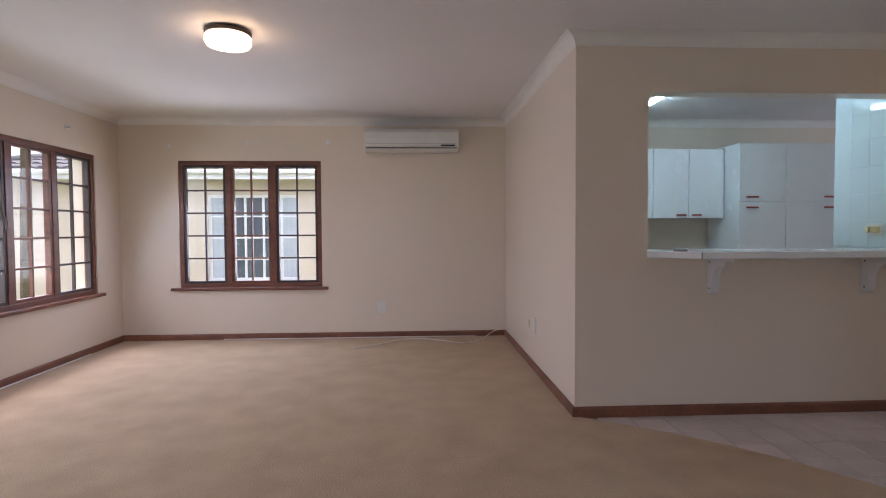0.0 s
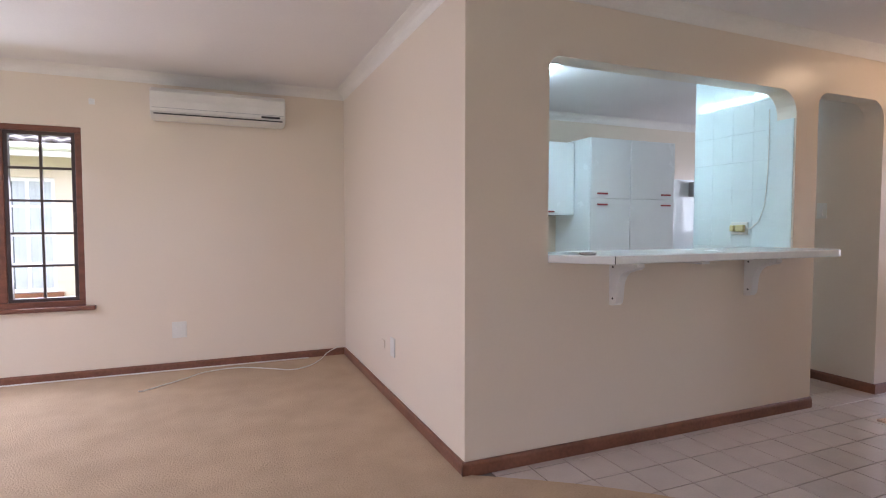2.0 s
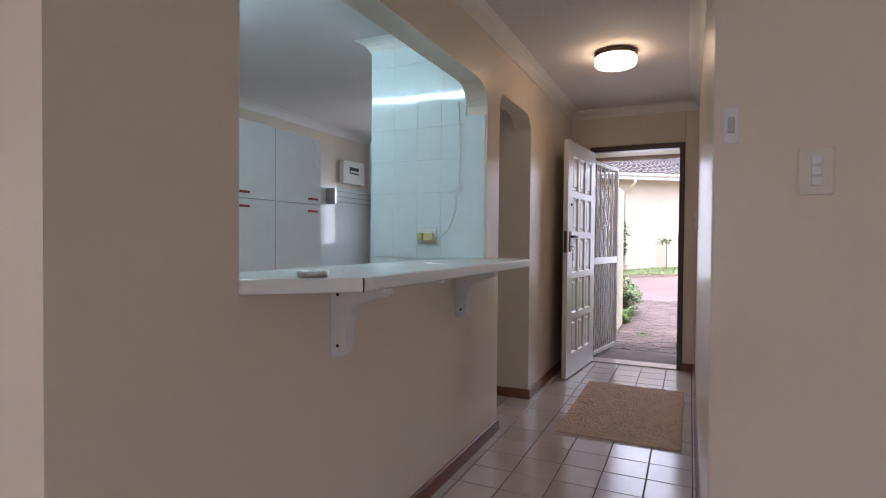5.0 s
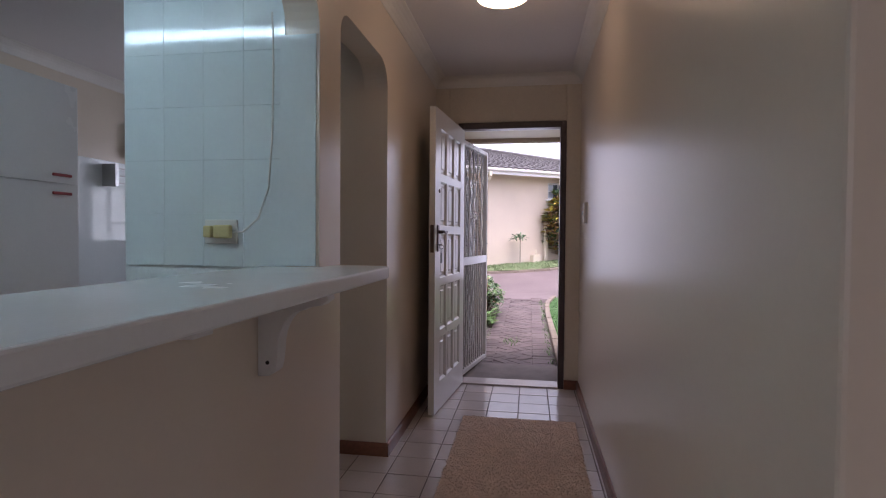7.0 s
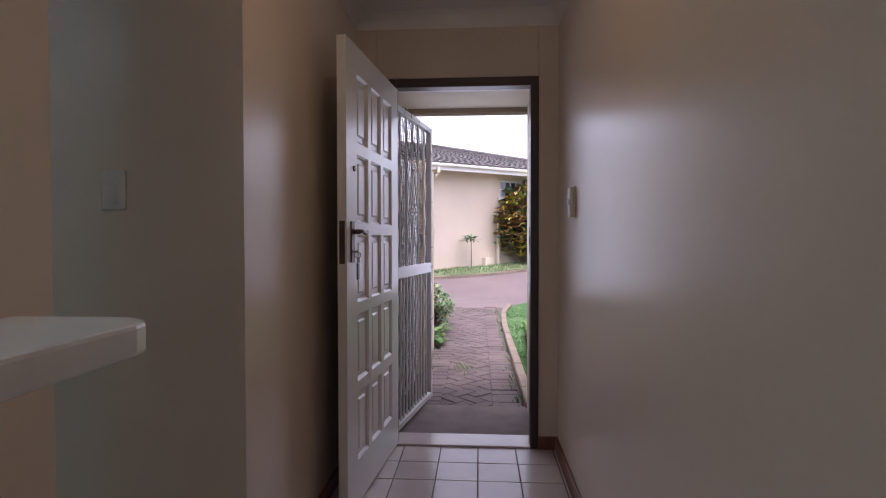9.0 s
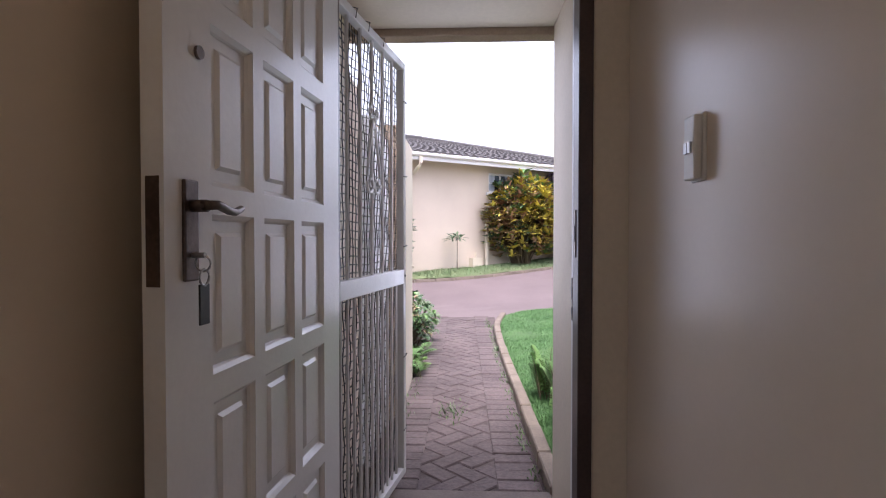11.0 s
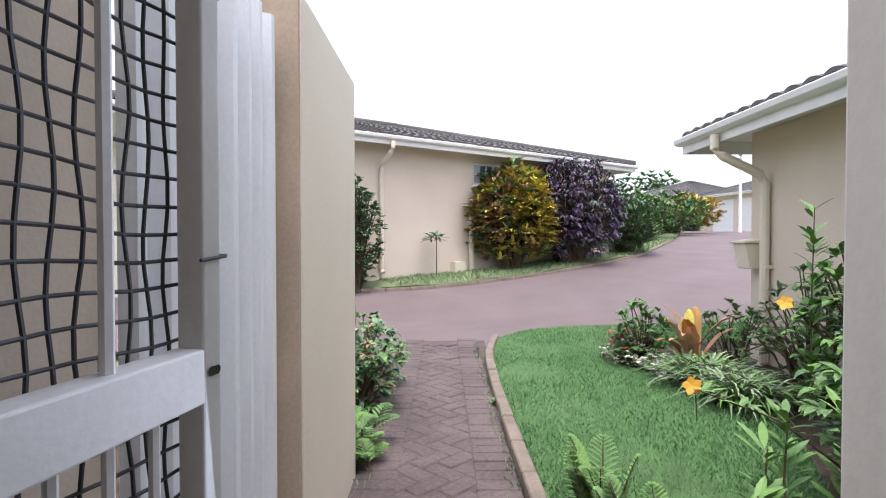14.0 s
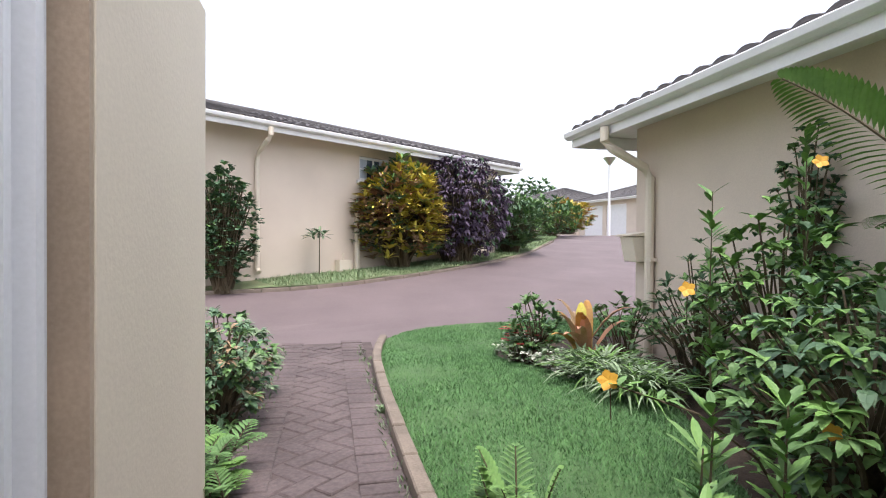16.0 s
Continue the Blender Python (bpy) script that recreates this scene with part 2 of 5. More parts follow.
def boxes(name, rows, mat, parent=None, bevel=0.0):
    bm = bmesh.new()
    for r in rows:
        add_box(bm, *r)
    return finish(name, bm, mat, parent, bevel=bevel)


def empty(name, x=0, y=0, z=0, rz=0):
    ob = new(name)
    ob.matrix_world = pose(x, y, z, 0, 0, rz)
    return ob


def structure(ob, label, category):
    return tagged(ob, label, category, kind="structure")


# ---- plan ----
N, W, K, S, H, E, C = 6.55, -2.845, 3.90, -1.6, 2.762, 6.158, 2.445
XK, XE, XH = 1.40, 2.64, 6.87      # kitchen corner, living room's east wall, outside face of the house
K2 = 4.03                          # kitchen side of the hatch wall

# ---- walls ----
WN = (-2.215, -0.665, 0.585, 1.985)   # north window opening x0 x1 z0 z1
WW = (2.22, 6.11, 0.585, 1.985)       # west window opening y0 y1 z0 z1

structure(boxes("wall_north", [(W - 0.23, WN[0], N, N + 0.23, -0.05, C + 0.1), (WN[1], XE + 4.0, N, N + 0.23, -0.05, C + 0.1),
                     (WN[0], WN[1], N, N + 0.23, -0.05, WN[2]), (WN[0], WN[1], N, N + 0.23, WN[3], C + 0.1)], CREAM),
          "cream painted plaster wall with a window", "wall")
structure(boxes("wall_west", [(W - 0.23, W, S - 0.2, WW[0], -0.05, C + 0.1), (W - 0.23, W, WW[1], N, -0.05, C + 0.1),
                    (W - 0.23, W, WW[0], WW[1], -0.05, WW[2]), (W - 0.23, W, WW[0], WW[1], WW[3], C + 0.1)], CREAM),
          "cream painted plaster wall with a wide window", "wall")
WS = (-1.8, 1.2, 0.585, 1.985)        # unseen south opening, added to light the hatch wall: x0 x1 z0 z1
structure(boxes("wall_south", [(W, WS[0], S - 0.2, S, -0.05, C + 0.1), (WS[1], XE, S - 0.2, S, -0.05, C + 0.1),
                     (WS[0], WS[1], S - 0.2, S, -0.05, WS[2]), (WS[0], WS[1], S - 0.2, S, WS[3], C + 0.1)], CREAM),
          "cream painted plaster wall with a window", "wall")
bm = bmesh.new()
add_prism(bm, [(XE, S - 0.2), (XE + 0.15, S - 0.2), (XE + 0.15, H - 0.15), (E, H - 0.15), (E, H), (XE, H)], 'z', -0.05, C + 0.1)
structure(finish("wall_east", bm, CREAM, bevel=0.008), "cream painted walls turning into the entrance hall", "wall")
structure(box("wall_kitchen_side", XK, XK + 0.13, K2, N, -0.05, C + 0.1, CREAM), "cream painted plaster wall", "wall")


def spandrel(bm, cx, cz, r, sx, sz, y0, y1):
    """Fills a square corner of an opening so that it is rounded."""
    pts = [(cx, cz)]
    for i in range(9):
        a = math.pi / 2 * i / 8
        pts.append((cx + sx * r * (1 - math.sin(a)), cz + sz * r * (1 - math.cos(a))))
    add_prism(bm, pts, 'y', y0, y1)


HX0, HX1, HZ0, HZ1 = 1.87, 3.75, 1.03, 2.085
PX0, PX1, PZ1 = 3.965, 4.68, 2.10
bm = bmesh.new()
for r in [(XK, HX0, -0.05, C + 0.1), (HX0, HX1, -0.05, HZ0), (HX0, HX1, HZ1, C + 0.1), (HX1, PX0, -0.05, C + 0.1),
          (PX0, PX1, PZ1, C + 0.1), (PX1, E + 0.1, -0.05, C + 0.1)]:
    add_box(bm, r[0], r[1], K, K2, r[2], r[3])
spandrel(bm, HX0, HZ1, 0.07, 1, -1, K, K2)
spandrel(bm, HX1, HZ1, 0.15, -1, -1, K, K2)
spandrel(bm, PX1, PZ1, 0.13, -1, -1, K, K2)
spandrel(bm, PX0, PZ1, 0.1, 1, -1, K, K2)
bmesh.ops.remove_doubles(bm, verts=bm.verts[:], dist=0.0005)
structure(finish("wall_hatch", bm, CREAM), "cream wall with a rounded serving hatch and passage opening", "wall")

# kitchen and passage walls
structure(box("jamb_tiling", HX1 - 0.005, HX1 - 0.0005, K + 0.012, K2 + 0.02, 1.076, HZ1 - 0.17, KTILE, bevel=0.001), "pale glazed tiles on the hatch jamb", "tiles")
part = structure(box("wall_tiled", 3.762, PX0, K2, 4.70, -0.05, C + 0.1, KGROUT), "short kitchen wall faced with pale glazed tiles", "wall")
structure(box("wall_passage", PX1, PX1 + 0.12, K2, 4.75, -0.05, C + 0.1, CREAM), "cream passage wall", "wall")
structure(boxes("wall_kitchen_east", [(6.6, 6.72, K2, 4.95, -0.05, C + 0.1), (6.6, 6.72, 6.05, N, -0.05, C + 0.1), (6.6, 6.72, 4.95, 6.05, -0.05, 1.05), (6.6, 6.72, 4.95, 6.05, 2.05, C + 0.1)], KTILE), "white tiled kitchen wall", "wall")

# front wall with the doorway
FY0, FY1, FZ = 2.872, 3.716, 2.09
structure(boxes("wall_front", [(E, XH, 0.25, FY0, -0.05, C + 0.1), (E, XH, FY1 + 0.07, 4.6, -0.05, C + 0.1), (E, E + 0.05, FY1, FY1 + 0.07, -0.05, FZ + 0.001),
                     (E, XH, FY0, FY1 + 0.07, FZ + 0.002, C + 0.1)], PLASTER2, bevel=0.006), "cream plastered front wall with a deep doorway", "wall")
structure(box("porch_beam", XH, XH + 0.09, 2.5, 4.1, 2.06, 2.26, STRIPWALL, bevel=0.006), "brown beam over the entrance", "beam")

# ---- ceilings, cornices ----
structure(box("ceiling", W - 0.1, XH, S - 0.1, N + 0.1, C, C + 0.08, CEIL), "white painted plaster ceiling", "ceiling")


def cornice(bm, a, b, n, ea=0, eb=0):
    """A coved strip from a to b under the ceiling; n points into the room."""
    a, b, n = Vector((*a, 0)), Vector((*b, 0)), Vector((*n, 0))
    prof = [(0, 0.075), (0.004, 0.073), (0.012, 0.052), (0.025, 0.033), (0.042, 0.018), (0.062, 0.008), (0.08, 0.003), (0.082, 0.0), (0, 0)]
    d = (b - a).normalized()
    lo = [bm.verts.new(a - d * p * ea + n * p + Vector((0, 0, C - q))) for p, q in prof]
    hi = [bm.verts.new(b + d * p * eb + n * p + Vector((0, 0, C - q))) for p, q in prof]
    for i in range(len(prof)):
        j = (i + 1) % len(prof)
        bm.faces.new((lo[i], lo[j], hi[j], hi[i]))
    bm.faces.new(lo)
    bm.faces.new(hi[::-1])


bm = bmesh.new()
for a, b, n, ea, eb in [((W, N), (XK, N), (0, -1), 0, 0), ((W, S), (W, N), (1, 0), 0, 0), ((XK, K), (XK, N), (-1, 0), 1, 0), ((XK, K), (E, K), (0, -1), 1, 0),
                        ((E, H), (E, K), (-1, 0), 0, 0), ((XE, S), (XE, H), (-1, 0), 0, 1), ((XE, H), (E, H), (0, 1), 1, 0), ((W, S), (XE, S), (0, 1), 0, 0),
                        ((XK + 0.13, N), (6.6, N), (0, -1), 0, 0), ((3.76, K2), (3.76, 4.70), (-1, 0), 0, 1), ((3.76, 4.70), (PX0, 4.70), (0, 1), 1, 0)]:
    cornice(bm, a, b, n, ea, eb)
structure(finish("cornice_trim", bm, CORNICE), "white coved plaster cornice", "cornice")

# ---- baseboards ----


def skirting(bm, a, b, n, h=0.07, t=0.018):
    a, b, n = Vector((*a, 0)), Vector((*b, 0)), Vector((*n, 0))
    prof = [(0.001, 0), (t, 0), (t, h - 0.016), (t - 0.004, h - 0.005), (t - 0.01, h), (0.001, h)]
    lo = [bm.verts.new(a + n * p + Vector((0, 0, q))) for p, q in prof]
    hi = [bm.verts.new(b + n * p + Vector((0, 0, q))) for p, q in prof]
    for i in range(len(prof)):
        j = (i + 1) % len(prof)
        bm.faces.new((lo[i], lo[j], hi[j], hi[i]))
    bm.faces.new(lo)
    bm.faces.new(hi[::-1])


bm = bmesh.new()
for a, b, n in [((W, N), (XK, N), (0, -1)), ((W, S), (W, N), (1, 0)), ((XK, K - 0.018), (XK, N), (-1, 0)), ((XK - 0.018, K), (PX0, K), (0, -1)),
                ((PX1, K), (E, K), (0, -1)), ((PX1, K - 0.018), (PX1, 4.75), (-1, 0)), ((PX0, K), (PX0, K2), (1, 0)),
                ((E, H), (E, FY0), (-1, 0)), ((E, FY1), (E, K), (-1, 0)), ((XE - 0.018, H), (E, H), (0, 1)), ((XE, S), (XE, H + 0.018), (-1, 0)), ((W, S), (XE, S), (0, 1))]:
    skirting(bm, a, b, n)
bmesh.ops.recalc_face_normals(bm, faces=bm.faces[:])
structure(finish("baseboard", bm, SKIRT), "varnished brown wooden skirting board", "skirting")

# ---- floors ----
floor_base = structure(box("floor", W - 0.1, XH + 0.05, S - 0.1, N + 0.1, -0.12, -0.004, GROUT), "pinkish glazed floor tiles in brown grout", "floor")
bm = bmesh.new()
edge = [(1.4, 3.9)] + [(1.4 + 1.24 * t + 0.09 * math.sin(math.pi * t), 3.9 - 1.14 * t + 0.07 * math.sin(math.pi * t)) for t in [i / 10 for i in range(1, 11)]]
add_prism(bm, [(W, S), (XE, S)] + edge[::-1] + [(XK, N), (W, N)], 'z', -0.003, 0.008)
structure(finish("carpet_floor", bm, CARPET), "worn beige fitted carpet in the living room", "carpet")
# ---- windows ----


def window(name, x0, x1, z0, z1, m, label, lights=3):
    """A timber window of casements with glazing bars; local x along the wall, y outwards from the room's face."""
    top = new(name)
    top.matrix_world = m
    structure(top, label, "window")
    t = 0.045
    bm = bmesh.new()
    for r in [(x0, x1, 0.01, 0.10, z1 - t, z1), (x0, x1, 0.01, 0.10, z0, z0 + t), (x0, x0 + t, 0.01, 0.10, z0 + t, z1 - t), (x1 - t, x1, 0.01, 0.10, z0 + t, z1 - t)]:
        add_box(bm, *r)
    n = lights
    w = (x1 - x0 - 2 * t) / n
    for i in range(1, n):
        xm = x0 + t + i * w
        add_box(bm, xm - 0.03, xm + 0.03, 0.014, 0.096, z0 + t, z1 - t)
    finish("frame", bm, WOOD, top, bevel=0.004)
    box("sill", x0 - 0.09, x1 + 0.07, -0.045, 0.02, z0 - 0.03, z0 + 0.002, WOOD, top, bevel=0.006)
    pane = None
    for i in range(n):
        a, b = x0 + t + i * w + (0.03 if i else 0.0), x0 + t + (i + 1) * w - (0.03 if i < n - 1 else 0.0)
        bm = bmesh.new()
        s = 0.028
        for r in [(a, b, z1 - t - s, z1 - t), (a, b, z0 + t, z0 + t + s), (a, a + s, z0 + t + s, z1 - t - s), (b - s, b, z0 + t + s, z1 - t - s)]:
            add_box(bm, r[0], r[1], 0.022, 0.07, r[2], r[3])
        za, zb = z0 + t + s, z1 - t - s
        for k in range(1, 5):
            z = za + (zb - za) * k / 5
            add_box(bm, a + s, b - s, 0.03, 0.062, z - 0.009, z + 0.009)
        xm = (a + b) / 2
        add_box(bm, xm - 0.009, xm + 0.009, 0.032, 0.06, za, zb)
        cas = finish("casement", bm, WOOD if i % 2 else DARKWOOD, top, bevel=0.002)
        for k in range(5):
            for c in range(2):
                xa, xb = (a + s, xm) if c == 0 else (xm, b - s)
                q = za + (zb - za) * k / 5
                pn = box("pane", xa + 0.001, xb - 0.001, 0.044, 0.048, q + 0.001, q + (zb - za) / 5 - 0.001, GLASS, cas)
                pn.visible_shadow = False
        # stay and catch
        bm = bmesh.new()
        add_tube(bm, [(b - 0.014, 0.012, (z0 + z1) / 2 - 0.05), (b - 0.014, 0.0, (z0 + z1) / 2), (b - 0.014, 0.01, (z0 + z1) / 2 + 0.04)], 0.007)
        finish("catch", bm, BRONZE, top)
    return top


window("window_1", WN[0], WN[1], WN[2], WN[3], pose(0, N, 0), "red-brown timber casement window with small panes")
window("window_2", WW[0], WW[1], WW[2], WW[3], pose(W, 0, 0, 0, 0, 90) @ pose(0, 0, 0), "wide red-brown timber casement window with small panes", 7)

# unseen window, added so that daylight enters from the south
window("added_south_window", -WS[1], -WS[0], WS[2], WS[3], pose(0, S, 0, 0, 0, 180), "red-brown timber casement window with small panes", 5)
window("window_3", -6.05, -4.95, 1.05, 2.05, pose(6.6, 0, 0, 0, 0, -90), "small timber kitchen window lighting the tiles", 2)
area_light("kitchen_window_daylight", (6.74, 5.5, 1.55), (4.0, 5.5, 1.3), 1.05, 0.95, 3.5, (0.85, 0.93, 1.0))

# ---- door, frame and gate ----
df = structure(empty("door_frame"), "dark brown timber door frame at the entrance", "door frame")
boxes("frame", [(E - 0.012, E + 0.07, FY0, FY0 + 0.045, 0, FZ), (E - 0.012, E + 0.045, FY1 - 0.045, FY1, 0, FZ), (E - 0.012, E + 0.07, FY0 + 0.045, FY1 - 0.045, FZ - 0.05, FZ)], DARKWOOD, df, bevel=0.004)
boxes("reveal_lining", [(E + 0.07, E + 0.118, FY0, FY0 + 0.04, 0, FZ), (E + 0.07, E + 0.118, FY0 + 0.04, FY1 - 0.04, FZ - 0.045, FZ)], GATEP, df, bevel=0.004)
boxes("strike_plate", [(E + 0.084, E + 0.104, FY0 + 0.04, FY0 + 0.043, 0.89, 1.03), (E + 0.02, E + 0.045, FY0 + 0.045, FY0 + 0.048, 1.1, 1.25)], BRONZE, df)
boxes("strike_slot", [(E + 0.089, E + 0.099, FY0 + 0.043, FY0 + 0.0445, 0.91, 0.935), (E + 0.089, E + 0.099, FY0 + 0.043, FY0 + 0.0445, 0.96, 1.0), (E + 0.028, E + 0.037, FY0 + 0.048, FY0 + 0.0495, 1.15, 1.2)], DARK, df)
structure(box("threshold", E - 0.01, E + 0.17, FY0 + 0.002, FY1 - 0.002, -0.004, 0.012, TILE, bevel=0.004), "tiled door threshold", "threshold")

DOORW, DOORH = 0.84, 2.02
hinge = (6.162, 3.687)
ang = math.degrees(math.atan2(3.772 - hinge[1], 5.34 - hinge[0]))
door = tagged(empty("front_door", hinge[0], hinge[1], 0.012, ang), "white painted panelled wooden front door standing open", "door")
# local x runs from the hinges to the lock; local +y is the face towards the hall
cols = [0.131 + i * (0.16 + 0.047) for i in range(3)]
rows = [0.19 + i * (0.30 + 0.052) for i in range(5)]
bm = bmesh.new()
xs = [0.0] + [v for c in cols for v in (c, c + 0.16)] + [DOORW]
zs = [0.0] + [v for r in rows for v in (r, r + 0.30)] + [DOORH]
for i in range(len(xs) - 1):
    if i % 2 == 0:
        add_box(bm, xs[i], xs[i + 1], -0.02, 0.02, 0, DOORH)
    else:
        for j in range(len(zs) - 1):
            if j % 2 == 0:
                add_box(bm, xs[i], xs[i + 1], -0.02, 0.02, zs[j], zs[j + 1])
bmesh.ops.remove_doubles(bm, verts=bm.verts[:], dist=0.0005)
finish("door_leaf", bm, WHITE, door)


def raised_panel(w, h):
    bm = bmesh.new()
    for s in (1, -1):
        prof = [(0.0, 0.019), (0.008, 0.012), (0.012, 0.006), (0.034, 0.006), (0.042, 0.013), (0.05, 0.013)]
        rings = []
        for d, y in prof:
            rings.append([bm.verts.new((x, s * y, z)) for x, z in ((d, d), (w - d, d), (w - d, h - d), (d, h - d))])
        for a, b in zip(rings, rings[1:]):
            for k in range(4):
                f = (a[k], a[(k + 1) % 4], b[(k + 1) % 4], b[k])
                bm.faces.new(f if s < 0 else f[::-1])
        bm.faces.new(rings[-1] if s < 0 else rings[-1][::-1])
    return bm


first = None
for c in cols:
    for r in rows:
        if first is None:
            first = finish("panel", raised_panel(0.16, 0.30), WHITE, door)
            first.location = (c, 0, r)
        else:
            p = new("panel", first.data)
            p.parent = door
            p.location = (c, 0, r)
SIDE = 1
bm = bmesh.new()
add_box(bm, DOORW - 0.085, DOORW - 0.045, SIDE * 0.019, SIDE * 0.027, 1.075, 1.25)
finish("lock_plate", bm, BRONZE, door, bevel=0.003)
bm = bmesh.new()
hx = DOORW - 0.065
add_tube(bm, [(hx, SIDE * 0.02, 1.205), (hx, SIDE * 0.055, 1.205)], 0.011, 10)
add_tube(bm, [(hx + 0.01, SIDE * 0.055, 1.205), (hx - 0.03, SIDE * 0.057, 1.208), (hx - 0.065, SIDE * 0.056, 1.2), (hx - 0.09, SIDE * 0.055, 1.198), (hx - 0.115, SIDE * 0.054, 1.206)], 0.009, 10, taper=0.75)
finish("handle", bm, BRONZE, door, smooth=True)
bm = bmesh.new()
add_tube(bm, [(hx, SIDE * 0.026, 1.12), (hx, SIDE * 0.05, 1.12)], 0.005, 8)
ring = [(hx, SIDE * (0.046 + 0.014 * math.sin(a)), 1.106 + 0.014 * math.cos(a)) for a in [i * 0.5236 for i in range(13)]]
add_tube(bm, ring, 0.002, 5)
ring = [(hx + 0.014 * math.sin(a), SIDE * 0.048, 1.082 + 0.014 * math.cos(a)) for a in [i * 0.5236 for i in range(13)]]
add_tube(bm, ring, 0.002, 5)
finish("key", bm, STEEL, door)
box("key_tag", hx - 0.016, hx + 0.012, SIDE * 0.046 - 0.002, SIDE * 0.046 + 0.002, 1.0, 1.07, DARK, door, bevel=0.001)
bm = bmesh.new()
add_tube(bm, [(DOORW - 0.095, SIDE * 0.018, 1.478), (DOORW - 0.095, SIDE * 0.026, 1.478)], 0.012, 14)
finish("peephole", bm, BRONZE, door)
boxes("lock_edge", [(DOORW - 0.0005, DOORW + 0.0015, -0.012, 0.012, 1.07, 1.25)], BRONZE, door)
boxes("hinge", [(-0.004, 0.03, -0.022, -0.0195, z, z + 0.1) for z in (0.25, 1.0, 1.75)], STEEL, door)

# gate
GATE_END = (7.03, 3.564)
gp0, gp1 = Vector((6.215, 3.716)), Vector(GATE_END)
gw = (gp1 - gp0).length
gate = tagged(empty("security_gate", gp0.x, gp0.y, 0.0, math.degrees(math.atan2(gp1.y - gp0.y, gp1.x - gp0.x))), "white steel security gate with black netting standing open", "gate")
bm = bmesh.new()
b = 0.018
for r in [(0, 0.035, -b, b, 0.03, 1.985), (gw - 0.035, gw, -b, b, 0.03, 1.985), (0.035, gw - 0.035, -b, b, 1.95, 1.985), (0.035, gw - 0.035, -b, b, 0.03, 0.065), (0.035, gw - 0.035, -b - 0.002, b + 0.002, 0.945, 1.012)]:
    add_box(bm, *r)
finish("gate_frame", bm, GATEP, gate, bevel=0.003)
bm = bmesh.new()
nb = 6
for i in range(1, nb):
    x = 0.035 + (gw - 0.07) * i / nb
    add_tube(bm, [(x, 0, 1.012), (x, 0, 1.95)], 0.0075, 6)
for i in range(1, nb * 2):
    x = 0.035 + (gw - 0.07) * i / (nb * 2)
    add_tube(bm, [(x, 0, 0.065), (x, 0, 0.945)], 0.0065, 6)
finish("bar", bm, GATEP, gate)
bm = bmesh.new()
cx = gw * 0.5


def spiral(x, z, r0, turns, start, sgn):
    return [(x + sgn * r0 * (1 - 0.8 * k / 22) * math.cos(start + turns * 6.28 * k / 22), -0.009, z + r0 * (1 - 0.8 * k / 22) * math.sin(start + turns * 6.28 * k / 22)) for k in range(23)]


for sg in (1, -1):
    side = [(cx + sg * 0.012, -0.009, 1.63), (cx + sg * 0.03, -0.009, 1.56), (cx + sg * 0.06, -0.009, 1.47), (cx + sg * 0.075, -0.009, 1.4)]
    add_tube(bm, side[:-1] + [(p[0], p[1], p[2]) for p in spiral(cx + sg * 0.035, 1.385, 0.042, 1.2, 0.5, sg)[0:1]], 0.006, 6)
    sp = spiral(cx + sg * 0.037, 1.375, 0.04, -1.25, 0.2, sg)
    add_tube(bm, sp, 0.006, 6)
    add_tube(bm, [(cx + sg * 0.012, -0.009, 1.63)] + spiral(cx + sg * 0.03, 1.665, 0.027, 1.1, 3.6, sg), 0.006, 6)
add_box(bm, cx - 0.014, cx + 0.014, -0.012, 0.006, 1.6, 1.63)
add_box(bm, cx - 0.014, cx + 0.014, -0.012, 0.006, 1.36, 1.38)
finish("scroll_ornament", bm, GATEP, gate, smooth=True)
bm = bmesh.new()
rng = random.Random(3)
STEP = 0.0325


def net_pt(i, k):
    sx = 0.004 * noise.noise((i * 0.31, k * 0.27, 1.0)) + 0.0025 * math.sin(k * 0.9 + i)
    sz = 0.005 * noise.noise((i * 0.23, k * 0.33, 5.0)) + 0.004 * math.sin(i * 0.55 + k * 0.12)
    return (min(gw - 0.01, max(0.01, 0.02 + i * (gw - 0.04) / 26 + sx)), 0.021 + 0.003 * math.sin(i * 1.3 + k), 0.05 + k * STEP + sz)


NK = int(1.92 / STEP)
for i in range(27):
    add_tube(bm, [net_pt(i, k) for k in range(NK + 1)], 0.0024, 5)
for k in range(NK + 1):
    add_tube(bm, [net_pt(i, k) for i in range(27)], 0.0024, 5)
finish("netting", bm, NET, gate)
for z in (0.25, 0.6, 1.12, 1.45, 1.8):
    bm = bmesh.new()
    add_tube(bm, [(gw - 0.045, -0.022, z), (gw + 0.006, -0.022, z + 0.004), (gw + 0.012, 0.0, z + 0.004), (gw + 0.004, 0.024, z), (gw - 0.05, 0.024, z)], 0.0025, 5)
    finish("cable_tie", bm, DARK, gate)
for x in (0.2, 0.33, 0.5):
    bm = bmesh.new()
    add_tube(bm, [(x, -0.02, 1.955), (x + 0.005, -0.024, 1.99), (x + 0.01, 0.0, 2.0), (x, 0.024, 1.96)], 0.0025, 5)
    finish("cable_tie", bm, DARK, gate)
bm = bmesh.new()
add_prism(bm, [(gw - 0.012 + 0.006 * math.cos(a) + (0.012 if math.cos(a) > 0 else -0.0) - 0.012, 0.982 + 0.006 * math.sin(a)) for a in [i * 0.5236 for i in range(12)]], 'y', -b - 0.0035, -b - 0.0025)
finish("keyhole", bm, DARK, gate)

